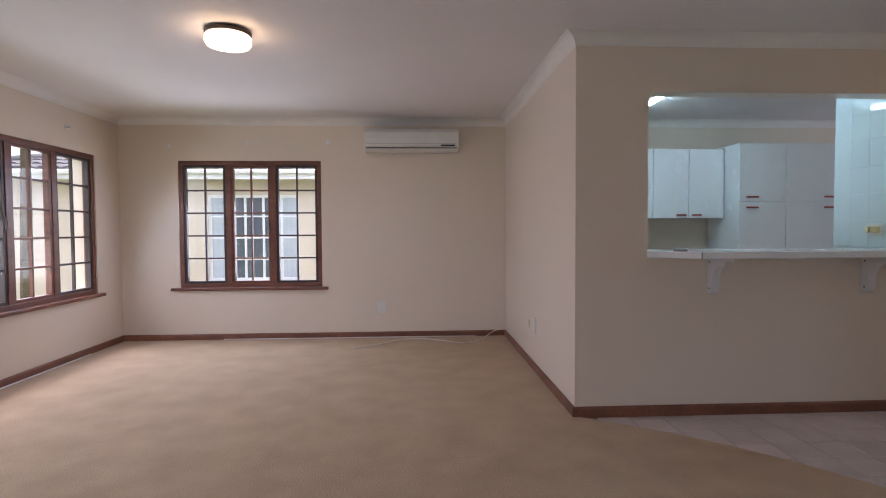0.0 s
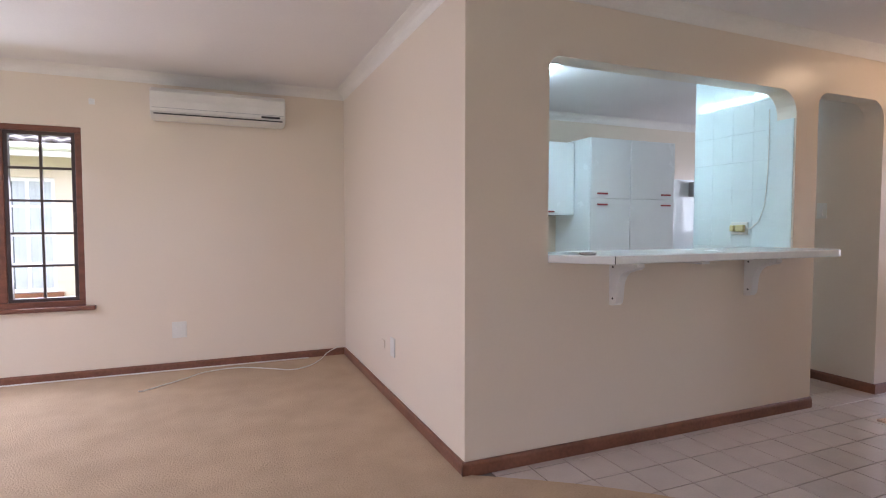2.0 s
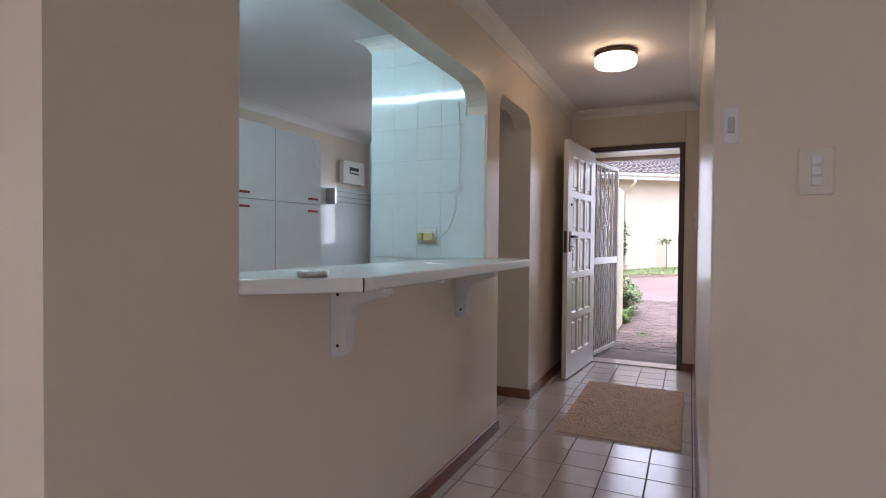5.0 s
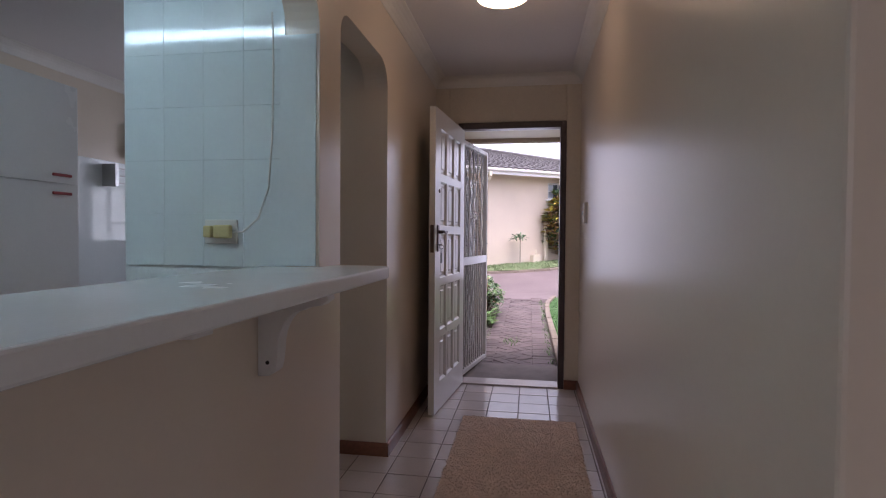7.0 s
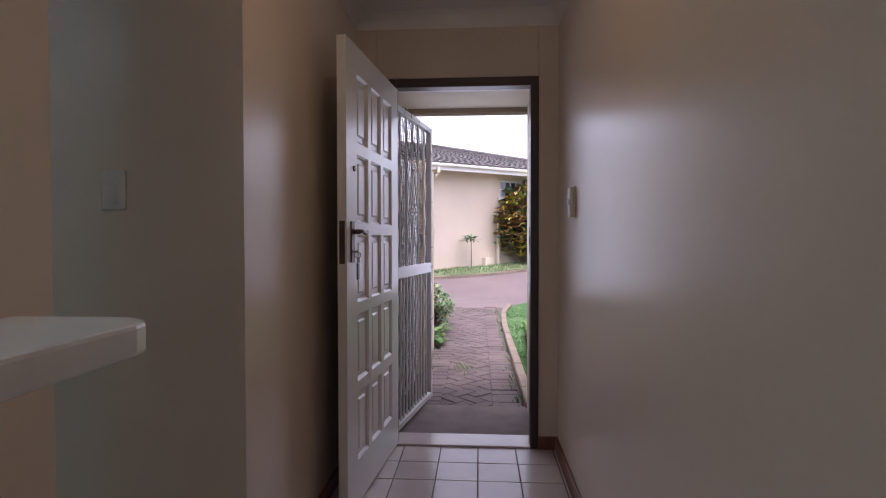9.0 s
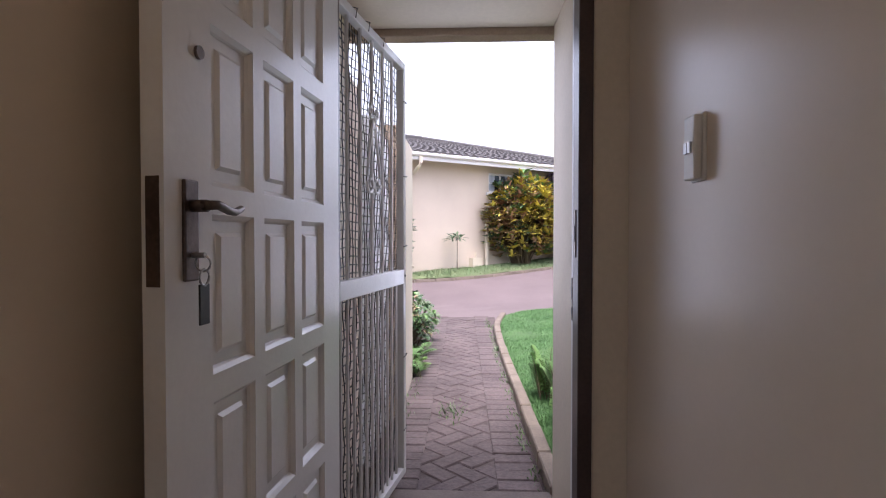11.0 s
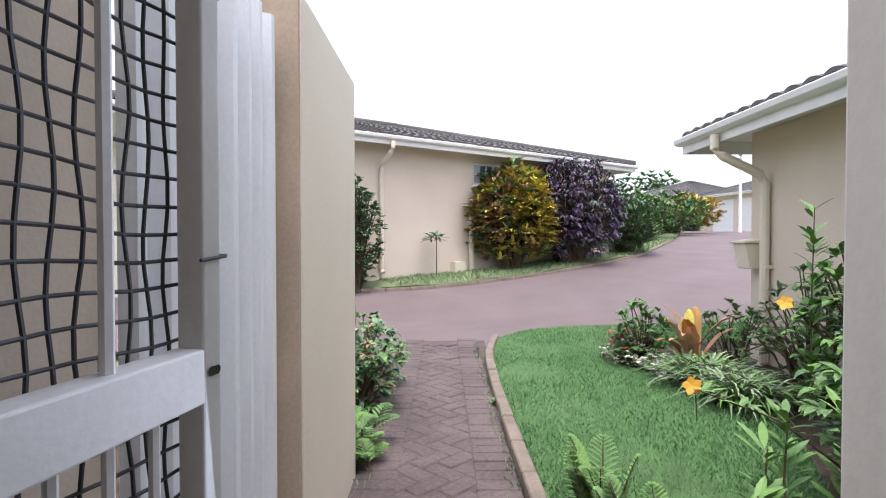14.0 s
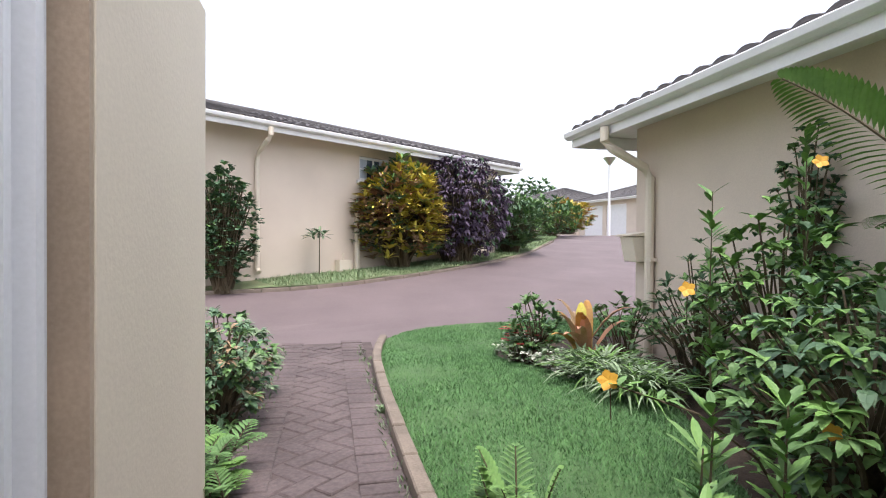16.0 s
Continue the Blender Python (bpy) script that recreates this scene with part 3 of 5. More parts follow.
# ---- living room things ----
bm = bmesh.new()
prof = [(N - 0.001, 2.07), (N - 0.12, 2.065), (N - 0.19, 2.085), (N - 0.215, 2.12), (N - 0.22, 2.2), (N - 0.21, 2.27), (N - 0.18, 2.305), (N - 0.001, 2.305)]
ac = tagged(empty("air_conditioner", 0.35, N, 2.07), "white wall-mounted air conditioner unit", "air conditioner")


def child(ob, parent):
    """Parents ob while it keeps its place."""
    ob.parent = parent
    bpy.context.view_layer.update()
    ob.matrix_parent_inverse = parent.matrix_world.inverted()
    return ob


add_prism(bm, prof, 'x', -0.165, 0.855)
child(finish("body", bm, PLASTIC, bevel=0.012, segs=3), ac)
child(boxes("air_slot", [(-0.14, 0.83, N - 0.2185, N - 0.16, 2.095, 2.102)], DARK), ac)
child(boxes("front_line", [(-0.15, 0.84, N - 0.2225, N - 0.2, 2.142, 2.145)], STEEL), ac)
child(boxes("display", [(0.66, 0.81, N - 0.2235, N - 0.2, 2.118, 2.133)], DARK), ac)
child(boxes("top_grille", [(-0.14, 0.83, N - 0.15, N - 0.02, 2.3045, 2.307)], DARK), ac)


def plate(name, w, h, kind, label, cat, m, mat=PLASTIC):
    """A small wall plate; local x along the wall, y into the room."""
    top = new(name)
    top.matrix_world = m
    tagged(top, label, cat)
    box("plate", -w / 2, w / 2, 0, 0.009, -h / 2, h / 2, mat, top, bevel=0.003)
    if kind == "socket":
        boxes("switch", [(w * 0.12, w * 0.3, 0.009, 0.014, h * 0.1, h * 0.34)], mat, top, bevel=0.001)
        for hx_, hz_ in ((-0.2, 0.19), (-0.31, -0.15), (-0.09, -0.15)):
            box("pin_hole", w * (hx_ - 0.035), w * (hx_ + 0.035), 0.009, 0.0098, h * (hz_ - 0.06), h * (hz_ + 0.06), DARK, top)
    elif kind == "switches":
        boxes("rocker", [(-w * 0.15, w * 0.15, 0.009, 0.016, z - 0.012, z + 0.012) for z in (-0.03, 0.0, 0.03)], WHITE, top, bevel=0.001)
    elif kind == "intercom":
        box("casing", -w / 2 + 0.004, w / 2 - 0.004, 0.009, 0.026, -h / 2 + 0.004, h / 2 - 0.004, mat, top, bevel=0.004)
        boxes("rocker", [(-w * 0.25, -0.002, 0.026, 0.031, -0.012, 0.012), (0.002, w * 0.25, 0.026, 0.031, -0.012, 0.012)], STEEL, top)
    return top


plate("aerial_plate", 0.11, 0.135, "blank", "white blank cover plate low on the wall", "wall plate", pose(-0.006, N, 0.345, 0, 0, 180))
plate("wall_plate", 0.09, 0.13, "blank", "cream blank plate low on the wall", "wall plate", pose(XK, 5.05, 0.39, 0, 0, 90))
plate("blank_plate", 0.075, 0.06, "blank", "small white blank plate low on the wall", "wall plate", pose(XK, 5.28, 0.37, 0, 0, 90), CREAM)
plate("light_switch", 0.085, 0.135, "switches", "white plate with three light switches", "light switch", pose(XE, 2.50, 1.387, 0, 0, 90), PLATE)
plate("hall_switch", 0.062, 0.145, "intercom", "white raised switch box on the hall wall", "light switch", pose(5.655, H, 1.355))
plate("passage_switch", 0.075, 0.12, "switches", "white light switch on the passage wall", "light switch", pose(PX1, 4.3, 1.335, 0, 0, 90))

catch = tagged(empty("door_catch", XE, 2.715, 1.53), "small white catch near the corner of the wall", "catch")
child(box("plate", XE - 0.006, XE, 2.695, 2.735, 1.48, 1.585, WHITE, bevel=0.002), catch)
child(box("latch", XE - 0.02, XE - 0.006, 2.706, 2.724, 1.51, 1.555, STEEL, bevel=0.002), catch)

for i, (x, z) in enumerate([(-2.30, 2.144), (-1.467, 2.176), (-0.586, 2.19)]):
    bm = bmesh.new()
    add_box(bm, x - 0.02, x + 0.02, N - 0.006, N - 0.0005, z - 0.022, z + 0.022)
    add_tube(bm, [(x, N - 0.006, z), (x, N - 0.03, z), (x, N - 0.035, z + 0.02)], 0.005, 8)
    tagged(finish("curtain_bracket", bm, WHITE), "small white curtain rail bracket above the window", "bracket", "curtain brackets")
bm = bmesh.new()
add_box(bm, W + 0.0005, W + 0.008, 5.66, 5.72, 2.16, 2.2)
add_tube(bm, [(W + 0.008, 5.69, 2.18), (W + 0.04, 5.69, 2.18)], 0.006, 8)
tagged(finish("curtain_bracket", bm, WHITE), "small white curtain rail bracket above the window", "bracket", "curtain brackets")


def ceiling_lamp(x, y, r=0.135):
    top = tagged(empty("ceiling_lamp", x, y, C), "round opal glass ceiling lamp, lit, in a brown ring", "lamp", "ceiling lamps")
    bm = bmesh.new()
    add_lathe(bm, [(r * 0.9, C - 0.0005), (r * 1.02, C - 0.01), (r * 1.02, C - 0.03), (r * 0.93, C - 0.034)], x, y)
    child(finish("ring", bm, BRONZE, smooth=True, bevel=0), top)
    bm = bmesh.new()
    add_lathe(bm, [(r * 0.92, C - 0.03), (r * 1.0, C - 0.042), (r * 1.0, C - 0.075), (r * 0.92, C - 0.092), (r * 0.6, C - 0.1), (0.02, C - 0.102)], x, y)
    child(finish("shade", bm, OPAL, smooth=True), top)
    return top


ceiling_lamp(-0.76, 3.93)
ceiling_lamp(4.55, 3.29)

# loose cable along the wall
bm = bmesh.new()
pts = [(1.33, N - 0.03, 0.09), (1.22, N - 0.06, 0.05), (1.13, N - 0.18, 0.018), (1.0, N - 0.34, 0.014), (0.85, N - 0.4, 0.014), (0.7, N - 0.3, 0.014),
       (0.45, N - 0.16, 0.014), (0.2, N - 0.2, 0.014), (0.05, N - 0.34, 0.014), (-0.15, N - 0.52, 0.014), (-0.22, N - 0.6, 0.02), (-0.24, N - 0.62, 0.03)]
fine = []
for i in range(len(pts) - 1):
    p0, p1, p2, p3 = (Vector(pts[max(0, min(len(pts) - 1, i + k))]) for k in (-1, 0, 1, 2))
    for s in range(5):
        t = s / 5
        fine.append(0.5 * ((2 * p1) + (p2 - p0) * t + (2 * p0 - 5 * p1 + 4 * p2 - p3) * t * t + (3 * p1 - p0 - 3 * p2 + p3) * t ** 3))
add_tube(bm, fine, 0.0045, 6)
tagged(finish("aerial_cable", bm, PLASTIC, smooth=True), "loose white aerial cable lying on the carpet", "cable")
bm = bmesh.new()
add_tube(bm, [(-1.75, N - 0.03, 0.013), (-0.9, N - 0.032, 0.012), (0.2, N - 0.034, 0.012), (1.05, N - 0.04, 0.012)], 0.006, 6)
add_tube(bm, [(W + 0.035, 3.0, 0.013), (W + 0.03, 4.5, 0.012), (W + 0.04, 5.9, 0.013)], 0.007, 6)
tagged(finish("carpet_gripper", bm, PLASTIC, smooth=True), "pale strip between carpet and skirting", "strip")

# ---- serving hatch ----
bm = bmesh.new()
front, top_z = 3.66, 1.074
pts = [(HX0 + 0.001, K - 0.002), (2.10, front), (3.82, front)] + [(3.82 + 0.07 * math.sin(a), front + 0.07 - 0.07 * math.cos(a)) for a in (0.4, 0.8, 1.2, 1.57)] + [(3.89, K - 0.002), (HX1 - 0.001, K - 0.002), (HX1 - 0.001, 4.12), (HX0 + 0.001, 4.12)]
add_prism(bm, pts, 'z', HZ0 + 0.0005, top_z)
ctr = tagged(finish("serving_counter", bm, MELAMINE, bevel=0.006), "white laminate serving counter through the hatch", "counter")
box("edging_joint", 2.098, 2.101, front - 0.0008, front + 0.01, HZ0 + 0.002, top_z - 0.002, DARK, ctr)


def bracket(x):
    top = tagged(empty("counter_bracket", x, K, 0.79), "white painted shaped bracket under the counter", "bracket", "counter brackets")
    prof = [(K, HZ0), (K - 0.205, HZ0), (K - 0.21, HZ0 - 0.02), (K - 0.19, HZ0 - 0.035), (K - 0.15, HZ0 - 0.042)]
    for i in range(9):
        a = math.pi / 2 * i / 8
        prof.append((K - 0.062 - 0.075 * (1 - math.sin(a)), HZ0 - 0.05 - 0.11 * (1 - math.cos(a))))
    prof += [(K - 0.058, 0.83), (K - 0.052, 0.805), (K - 0.035, 0.793), (K - 0.02, 0.79), (K, 0.79)]
    bm = bmesh.new()
    add_prism(bm, prof, 'x', x - 0.026, x + 0.026)
    child(finish("arm", bm, WHITE, bevel=0.003), top)
    for z in (1.0, 0.83):
        bm = bmesh.new()
        add_tube(bm, [(x - 0.0275, K - 0.03, z), (x - 0.0255, K - 0.03, z)], 0.006, 8)
        child(finish("screw", bm, DARK), top)


bracket(2.29)
bracket(3.33)
bm = bmesh.new()
add_box(bm, 2.72, 2.78, 3.70, K, 1.012, HZ0)
tagged(finish("counter_cleat", bm, WHITE, bevel=0.002), "small white batten under the counter", "batten")
bm = bmesh.new()
add_lathe(bm, [(0.036, top_z), (0.043, top_z + 0.004), (0.044, top_z + 0.016), (0.04, top_z + 0.02), (0.034, top_z + 0.02), (0.03, top_z + 0.012), (0.004, top_z + 0.012)], 2.03, 3.785, 28)
tagged(finish("ashtray", bm, STEEL, smooth=True), "small round metal ashtray on the counter", "ashtray")

# ---- kitchen ----


def cabinet(name, x0, x1, y0, y1, z0, z1, doors, label):
    top = tagged(empty(name, (x0 + x1) / 2, y1, z0), label, "cabinet")
    child(box("body", x0, x1, y0 + 0.02, y1, z0, z1, MELAMINE), top)
    for dx0, dx1, dz0, dz1, hx0, hx1, hz in doors:
        d = child(box("door", dx0 + 0.0025, dx1 - 0.0025, y0, y0 + 0.018, dz0 + 0.0025, dz1 - 0.0025, MELAMINE, bevel=0.003), top)
        bm = bmesh.new()
        add_box(bm, hx0, hx1, y0 - 0.022, y0 - 0.012, hz - 0.009, hz + 0.009)
        add_box(bm, hx0 + 0.008, hx0 + 0.02, y0 - 0.012, y0, hz - 0.005, hz + 0.005)
        add_box(bm, hx1 - 0.02, hx1 - 0.008, y0 - 0.012, y0, hz - 0.005, hz + 0.005)
        hd = finish("handle", bm, RED, bevel=0.003)
        hd.parent = top
        bpy.context.view_layer.update()
        hd.matrix_parent_inverse = top.matrix_world.inverted()


cabinet("wall_cabinet", 2.52, 3.745, 6.2, N - 0.002, 1.325, 2.075, [(2.52, 2.945, 1.325, 2.075, 2.6, 2.72, 1.36), (2.945, 3.34, 1.325, 2.075, 3.2, 3.31, 1.36), (3.34, 3.735, 1.325, 2.075, 3.37, 3.48, 1.36)], "white wall cabinet with dark red handles")
cabinet("tall_cabinet", 3.75, 4.86, 5.95, N - 0.002, 0.0, 2.1, [(3.75, 4.255, 1.49, 2.1, 3.82, 3.95, 1.54), (3.75, 4.255, 0.1, 1.49, 3.82, 3.95, 1.43), (4.255, 4.86, 1.49, 2.1, 4.66, 4.79, 1.54), (4.255, 4.86, 0.1, 1.49, 4.66, 4.79, 1.43)], "white tall kitchen cabinet with dark red handles")
structure(box("kitchen_tiling", 4.862, 6.598, N - 0.014, N - 0.001, 0.0, 1.78, KTILE, bevel=0.002), "white glazed tiling on the kitchen wall", "tiles")
bm = bmesh.new()
add_tube(bm, [(2.6, 4.45, C - 0.05), (2.6, 5.65, C - 0.05)], 0.014, 10)
fl = tagged(empty("fluorescent_lamp", 2.6, 5.05, C), "lit fluorescent tube lamp on the kitchen ceiling", "lamp")
child(finish("tube", bm, TUBE, smooth=True), fl)
child(boxes("batten", [(2.575, 2.625, 4.42, 5.68, C - 0.025, C - 0.0005), (2.58, 2.62, 4.42, 4.455, C - 0.07, C - 0.025), (2.58, 2.62, 5.645, 5.68, C - 0.07, C - 0.025)], WHITE, bevel=0.003), fl)
ky = N - 0.015
db = tagged(empty("fuse_box", 6.15, ky, 1.85), "white electrical distribution board on the kitchen wall", "fuse box")
child(box("case", 5.95, 6.38, ky - 0.06, ky, 1.83, 2.1, PLASTIC, bevel=0.006), db)
child(boxes("breaker_window", [(6.07, 6.26, ky - 0.062, ky - 0.0595, 1.95, 2.03)], DARK), db)
child(boxes("breaker", [(6.09 + i * 0.035, 6.112 + i * 0.035, ky - 0.068, ky - 0.062, 1.965, 1.99) for i in range(5)], PLASTIC), db)
bm = bmesh.new()
for z in (1.60, 1.66, 1.72):
    add_tube(bm, [(5.74, ky - 0.09, z), (6.55, ky - 0.09, z)], 0.005, 6)
rk = tagged(finish("towel_rack", bm, STEEL), "wall rack with metal rods in the kitchen", "rack")
box("end_plate", 5.70, 5.74, ky - 0.12, ky, 1.57, 1.75, STEEL, rk, bevel=0.003)
# double socket and cable on the tiled wall
sk = tagged(empty("kitchen_socket", 3.755, 4.285, 1.2, 90), "yellowed socket with a plug on the tiled wall", "socket")
child(box("plate", 3.742, 3.754, 4.22, 4.35, 1.155, 1.245, PLASTIC, bevel=0.003), sk)
child(box("adapter", 3.715, 3.742, 4.235, 4.30, 1.175, 1.225, YPLASTIC, bevel=0.006), sk)
child(box("plug", 3.705, 3.742, 4.305, 4.335, 1.178, 1.222, YPLASTIC, bevel=0.006), sk)
bm = bmesh.new()
add_tube(bm, [(3.74, 4.24, 1.2), (3.735, 4.19, 1.2), (3.735, 4.13, 1.25), (3.735, 4.09, 1.36), (3.735, 4.075, 1.55), (3.735, 4.07, 1.8), (3.738, 4.075, 1.95), (3.745, 4.08, 2.0)], 0.004, 6)
tagged(finish("appliance_cable", bm, PLASTIC, smooth=True), "thin white cable hanging on the tiled wall", "cable")

# ---- doormat ----
bm = bmesh.new()
rng = random.Random(8)
add_box(bm, 4.085, 5.37, 2.85, 3.56, 0.0005, 0.009)
for i in range(22000):
    x, y = rng.uniform(4.08, 5.375), rng.uniform(2.845, 3.565)
    a, w, h = rng.uniform(0, 6.28), 0.004, rng.uniform(0.0015, 0.004)
    bm.faces.new([bm.verts.new(q) for q in ((x - math.cos(a) * w, y - math.sin(a) * w, 0.008), (x + math.cos(a) * w, y + math.sin(a) * w, 0.008), (x + rng.uniform(-1, 1) * 0.005, y + rng.uniform(-1, 1) * 0.005, 0.009 + h))])
tagged(finish("doormat", bm, MAT), "worn brown doormat on the hall tiles", "doormat")

# ---- outside: ground ----
FWD, EYE0 = Vector((0.978, -0.21)), Vector((6.79, 3.24))


def gz(x, y):
    """The height of the ground, which rises beyond the lawn."""
    s = (x - EYE0.x) * FWD.x + (y - EYE0.y) * FWD.y
    return float(np.interp(s, [5.2, 6.4, 8.4, 9.6, 11.5, 14, 18, 30, 45, 400], [-0.03, 0.02, 0.26, 0.39, 0.53, 0.74, 1.1, 1.5, 1.75, 1.75]))


def resample(pts, n):
    pts = [Vector(p) for p in pts]
    d = [0.0]
    for a, b in zip(pts, pts[1:]):
        d.append(d[-1] + (b - a).length)
    return [(float(np.interp(t, d, [p.x for p in pts])), float(np.interp(t, d, [p.y for p in pts]))) for t in np.linspace(0, d[-1], n)]


def smooth_line(pts, n):
    p = resample(pts, n)
    for _ in range(3):
        p = [p[0]] + [((p[i - 1][0] + 2 * p[i][0] + p[i + 1][0]) / 4, (p[i - 1][1] + 2 * p[i][1] + p[i + 1][1]) / 4) for i in range(1, n - 1)] + [p[-1]]
    return p


def loft(name, a, b, lift, mat, n=40, m=8, rough=0.0):
    a, b = smooth_line(a, n), smooth_line(b, n)
    bm = bmesh.new()
    rows = []
    for p, q in zip(a, b):
        row = []
        for k in range(m + 1):
            t = k / m
            x, y = p[0] + (q[0] - p[0]) * t, p[1] + (q[1] - p[1]) * t
            row.append(bm.verts.new((x, y, gz(x, y) + lift + rough * noise.noise((x * 1.7, y * 1.7, 0.3)))))
        rows.append(row)
    for r, s in zip(rows, rows[1:]):
        for k in range(m):
            bm.faces.new((r[k], r[k + 1], s[k + 1], s[k]))
    bmesh.ops.recalc_face_normals(bm, faces=bm.faces[:])
    if sum(f.normal.z for f in bm.faces) < 0:
        bmesh.ops.reverse_faces(bm, faces=bm.faces[:])
    return finish(name, bm, mat, smooth=False)


bm = bmesh.new()
gx = [-400, -60, -20, -8, -3.3] + [6.9 + 0.5 * i for i in range(40)] + [28, 32, 38, 46, 60, 100, 200, 400]
gy = [-400, -150, -60, -40, -30, -22] + [-18 + 1.0 * i for i in range(30)] + [13, 16, 20, 40, 150, 400]
grid = [[bm.verts.new((x, y, gz(x, y) - 0.14)) for y in gy] for x in gx]
for i in range(len(gx) - 1):
    for j in range(len(gy) - 1):
        bm.faces.new((grid[i][j], grid[i + 1][j], grid[i + 1][j + 1], grid[i][j + 1]))
structure(finish("ground", bm, VERGE), "grassy ground reaching to the horizon", "ground")

LAWN_EDGE = [(XH, 2.80), (9.0, 2.815), (10.0, 2.83), (11.5, 2.80), (12.05, 2.77), (12.45, 2.63), (12.8, 2.36), (13.02, 1.8), (13.02, 1.1), (13.0, 0.0), (13.1, -1.5)]
BED_EDGE = [(XH, 1.9), (8.2, 1.75), (9.2, 1.3), (10.05, 0.95), (10.45, 1.28), (10.93, 1.5), (11.3, 1.76), (11.75, 1.72), (12.0, 1.2), (12.1, 0.4), (12.2, -1.5)]
VERGE_EDGE = [(15.9, 9.0), (15.6, 6.5), (15.55, 4.9), (15.64, 3.5), (16.35, 2.06), (17.9, 0.27), (20.0, -1.8), (23.7, -4.2), (30, -7.2), (42, -12.5)]
ROAD_NEAR = [(12.0, 9.0), (12.0, 5.0), (12.0, 3.7), (12.0, 2.6), (12.4, 2.0), (12.6, 1.4), (12.7, 0.9), (12.8, 0.0), (13.3, -3), (17, -7.5), (24, -12), (42, -20)]
structure(loft("road", ROAD_NEAR, VERGE_EDGE, -0.03, ROADM, 60, 12), "brown paved driveway climbing past the houses", "road")
structure(loft("road_far", [(40, -19.0), (60, -28)], [(40, -11.6), (60, -16)], -0.035, ROADM, 12, 4), "far end of the paved driveway", "road")
structure(loft("lawn", LAWN_EDGE, BED_EDGE, 0.02, GRASSG, 50, 10, 0.02), "close-cut green lawn", "lawn")
structure(loft("flower_bed", BED_EDGE, [(XH, 0.26), (11.6, 0.26), (12.2, -1.5)], 0.0, SOIL, 40, 6, 0.06), "dark soil of the flower bed", "flower bed")
structure(loft("side_bed", [(6.9, 3.71), (9.0, 3.71), (12.3, 3.75)], [(6.9, 6.0), (9, 6.0), (12.3, 6.0)], 0.0, SOIL, 20, 6, 0.05), "soil strip beside the path", "flower bed")
structure(loft("verge", VERGE_EDGE, [(17.5, 9.5), (17.0, 7), (16.8, 5), (17.4, 4), (18.4, 2.6), (20.0, 0.2), (21.5, -1.5), (25, -2.5), (32, -4), (44, -9)], 0.035, VERGE, 60, 6, 0.03), "thin grass verge below the house wall", "verge")


def edging(name, line, w, lift, n, label):
    p = smooth_line(line, n)
    top = structure(empty(name), label, "kerb")
    for i in range(n - 1):
        a, b = Vector(p[i]), Vector(p[i + 1])
        d = (b - a)
        L = d.length - 0.008
        bm = bmesh.new()
        add_box(bm, 0, L, -w / 2, w / 2, -0.15, lift + rng.uniform(-0.006, 0.006))
        o = finish("kerb_stone", bm, KERB, top, bevel=0.008, segs=1)
        z0, z1 = gz(*a), gz(*b)
        o.matrix_world = Matrix.Translation((a.x, a.y, z0)) @ Matrix.Rotation(math.atan2(d.y, d.x), 4, 'Z') @ Matrix.Rotation(-math.atan2(z1 - z0, d.length), 4, 'Y')


edging("lawn_kerb", [(XH + 0.02, 2.84)] + [(x, y + 0.035) for x, y in LAWN_EDGE[1:6]], 0.075, 0.065, 15, "weathered brown edging stones along the lawn")
edging("verge_kerb", VERGE_EDGE[:8], 0.08, 0.025, 40, "low edging along the verge")

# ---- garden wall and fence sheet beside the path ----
# the shade on this end face is put into its colour
structure(box("garden_wall_end", 7.97, 7.99, 3.702, 3.86, -0.1, 1.9, STRIPWALL), "end of the garden wall, coloured tan for its shaded side", "wall")
structure(box("garden_wall", 7.99, 8.97, 3.698, 3.86, -0.1, 1.905, PLASTER2, bevel=0.006), "cream plastered garden wall beside the path", "wall")
structure(box("porch_wall", XH, 7.21, 3.80, 3.97, -0.1, 1.92, PLASTER, bevel=0.005), "plastered wall behind the gate", "wall")
bm = bmesh.new()
prof = [(7.19 + 0.0122 * i, 3.778 - 0.026 * math.tanh(3.0 * math.sin(6.28319 * i / 8)) - 0.004 * math.sin(i * 0.21)) for i in range(65)]
bot = [bm.verts.new((p[0], p[1], -0.03)) for p in prof]
topv = [bm.verts.new((p[0], p[1], 1.79)) for p in prof]
for i in range(len(prof) - 1):
    bm.faces.new((bot[i], bot[i + 1], topv[i + 1], topv[i]))
fs = finish("fence_sheet", bm, SHEET)
sm = fs.modifiers.new("thick", 'SOLIDIFY')
sm.thickness = 0.004
tagged(fs, "white ribbed sheet-metal fence panel by the gate", "fence panel")

# ---- houses ----


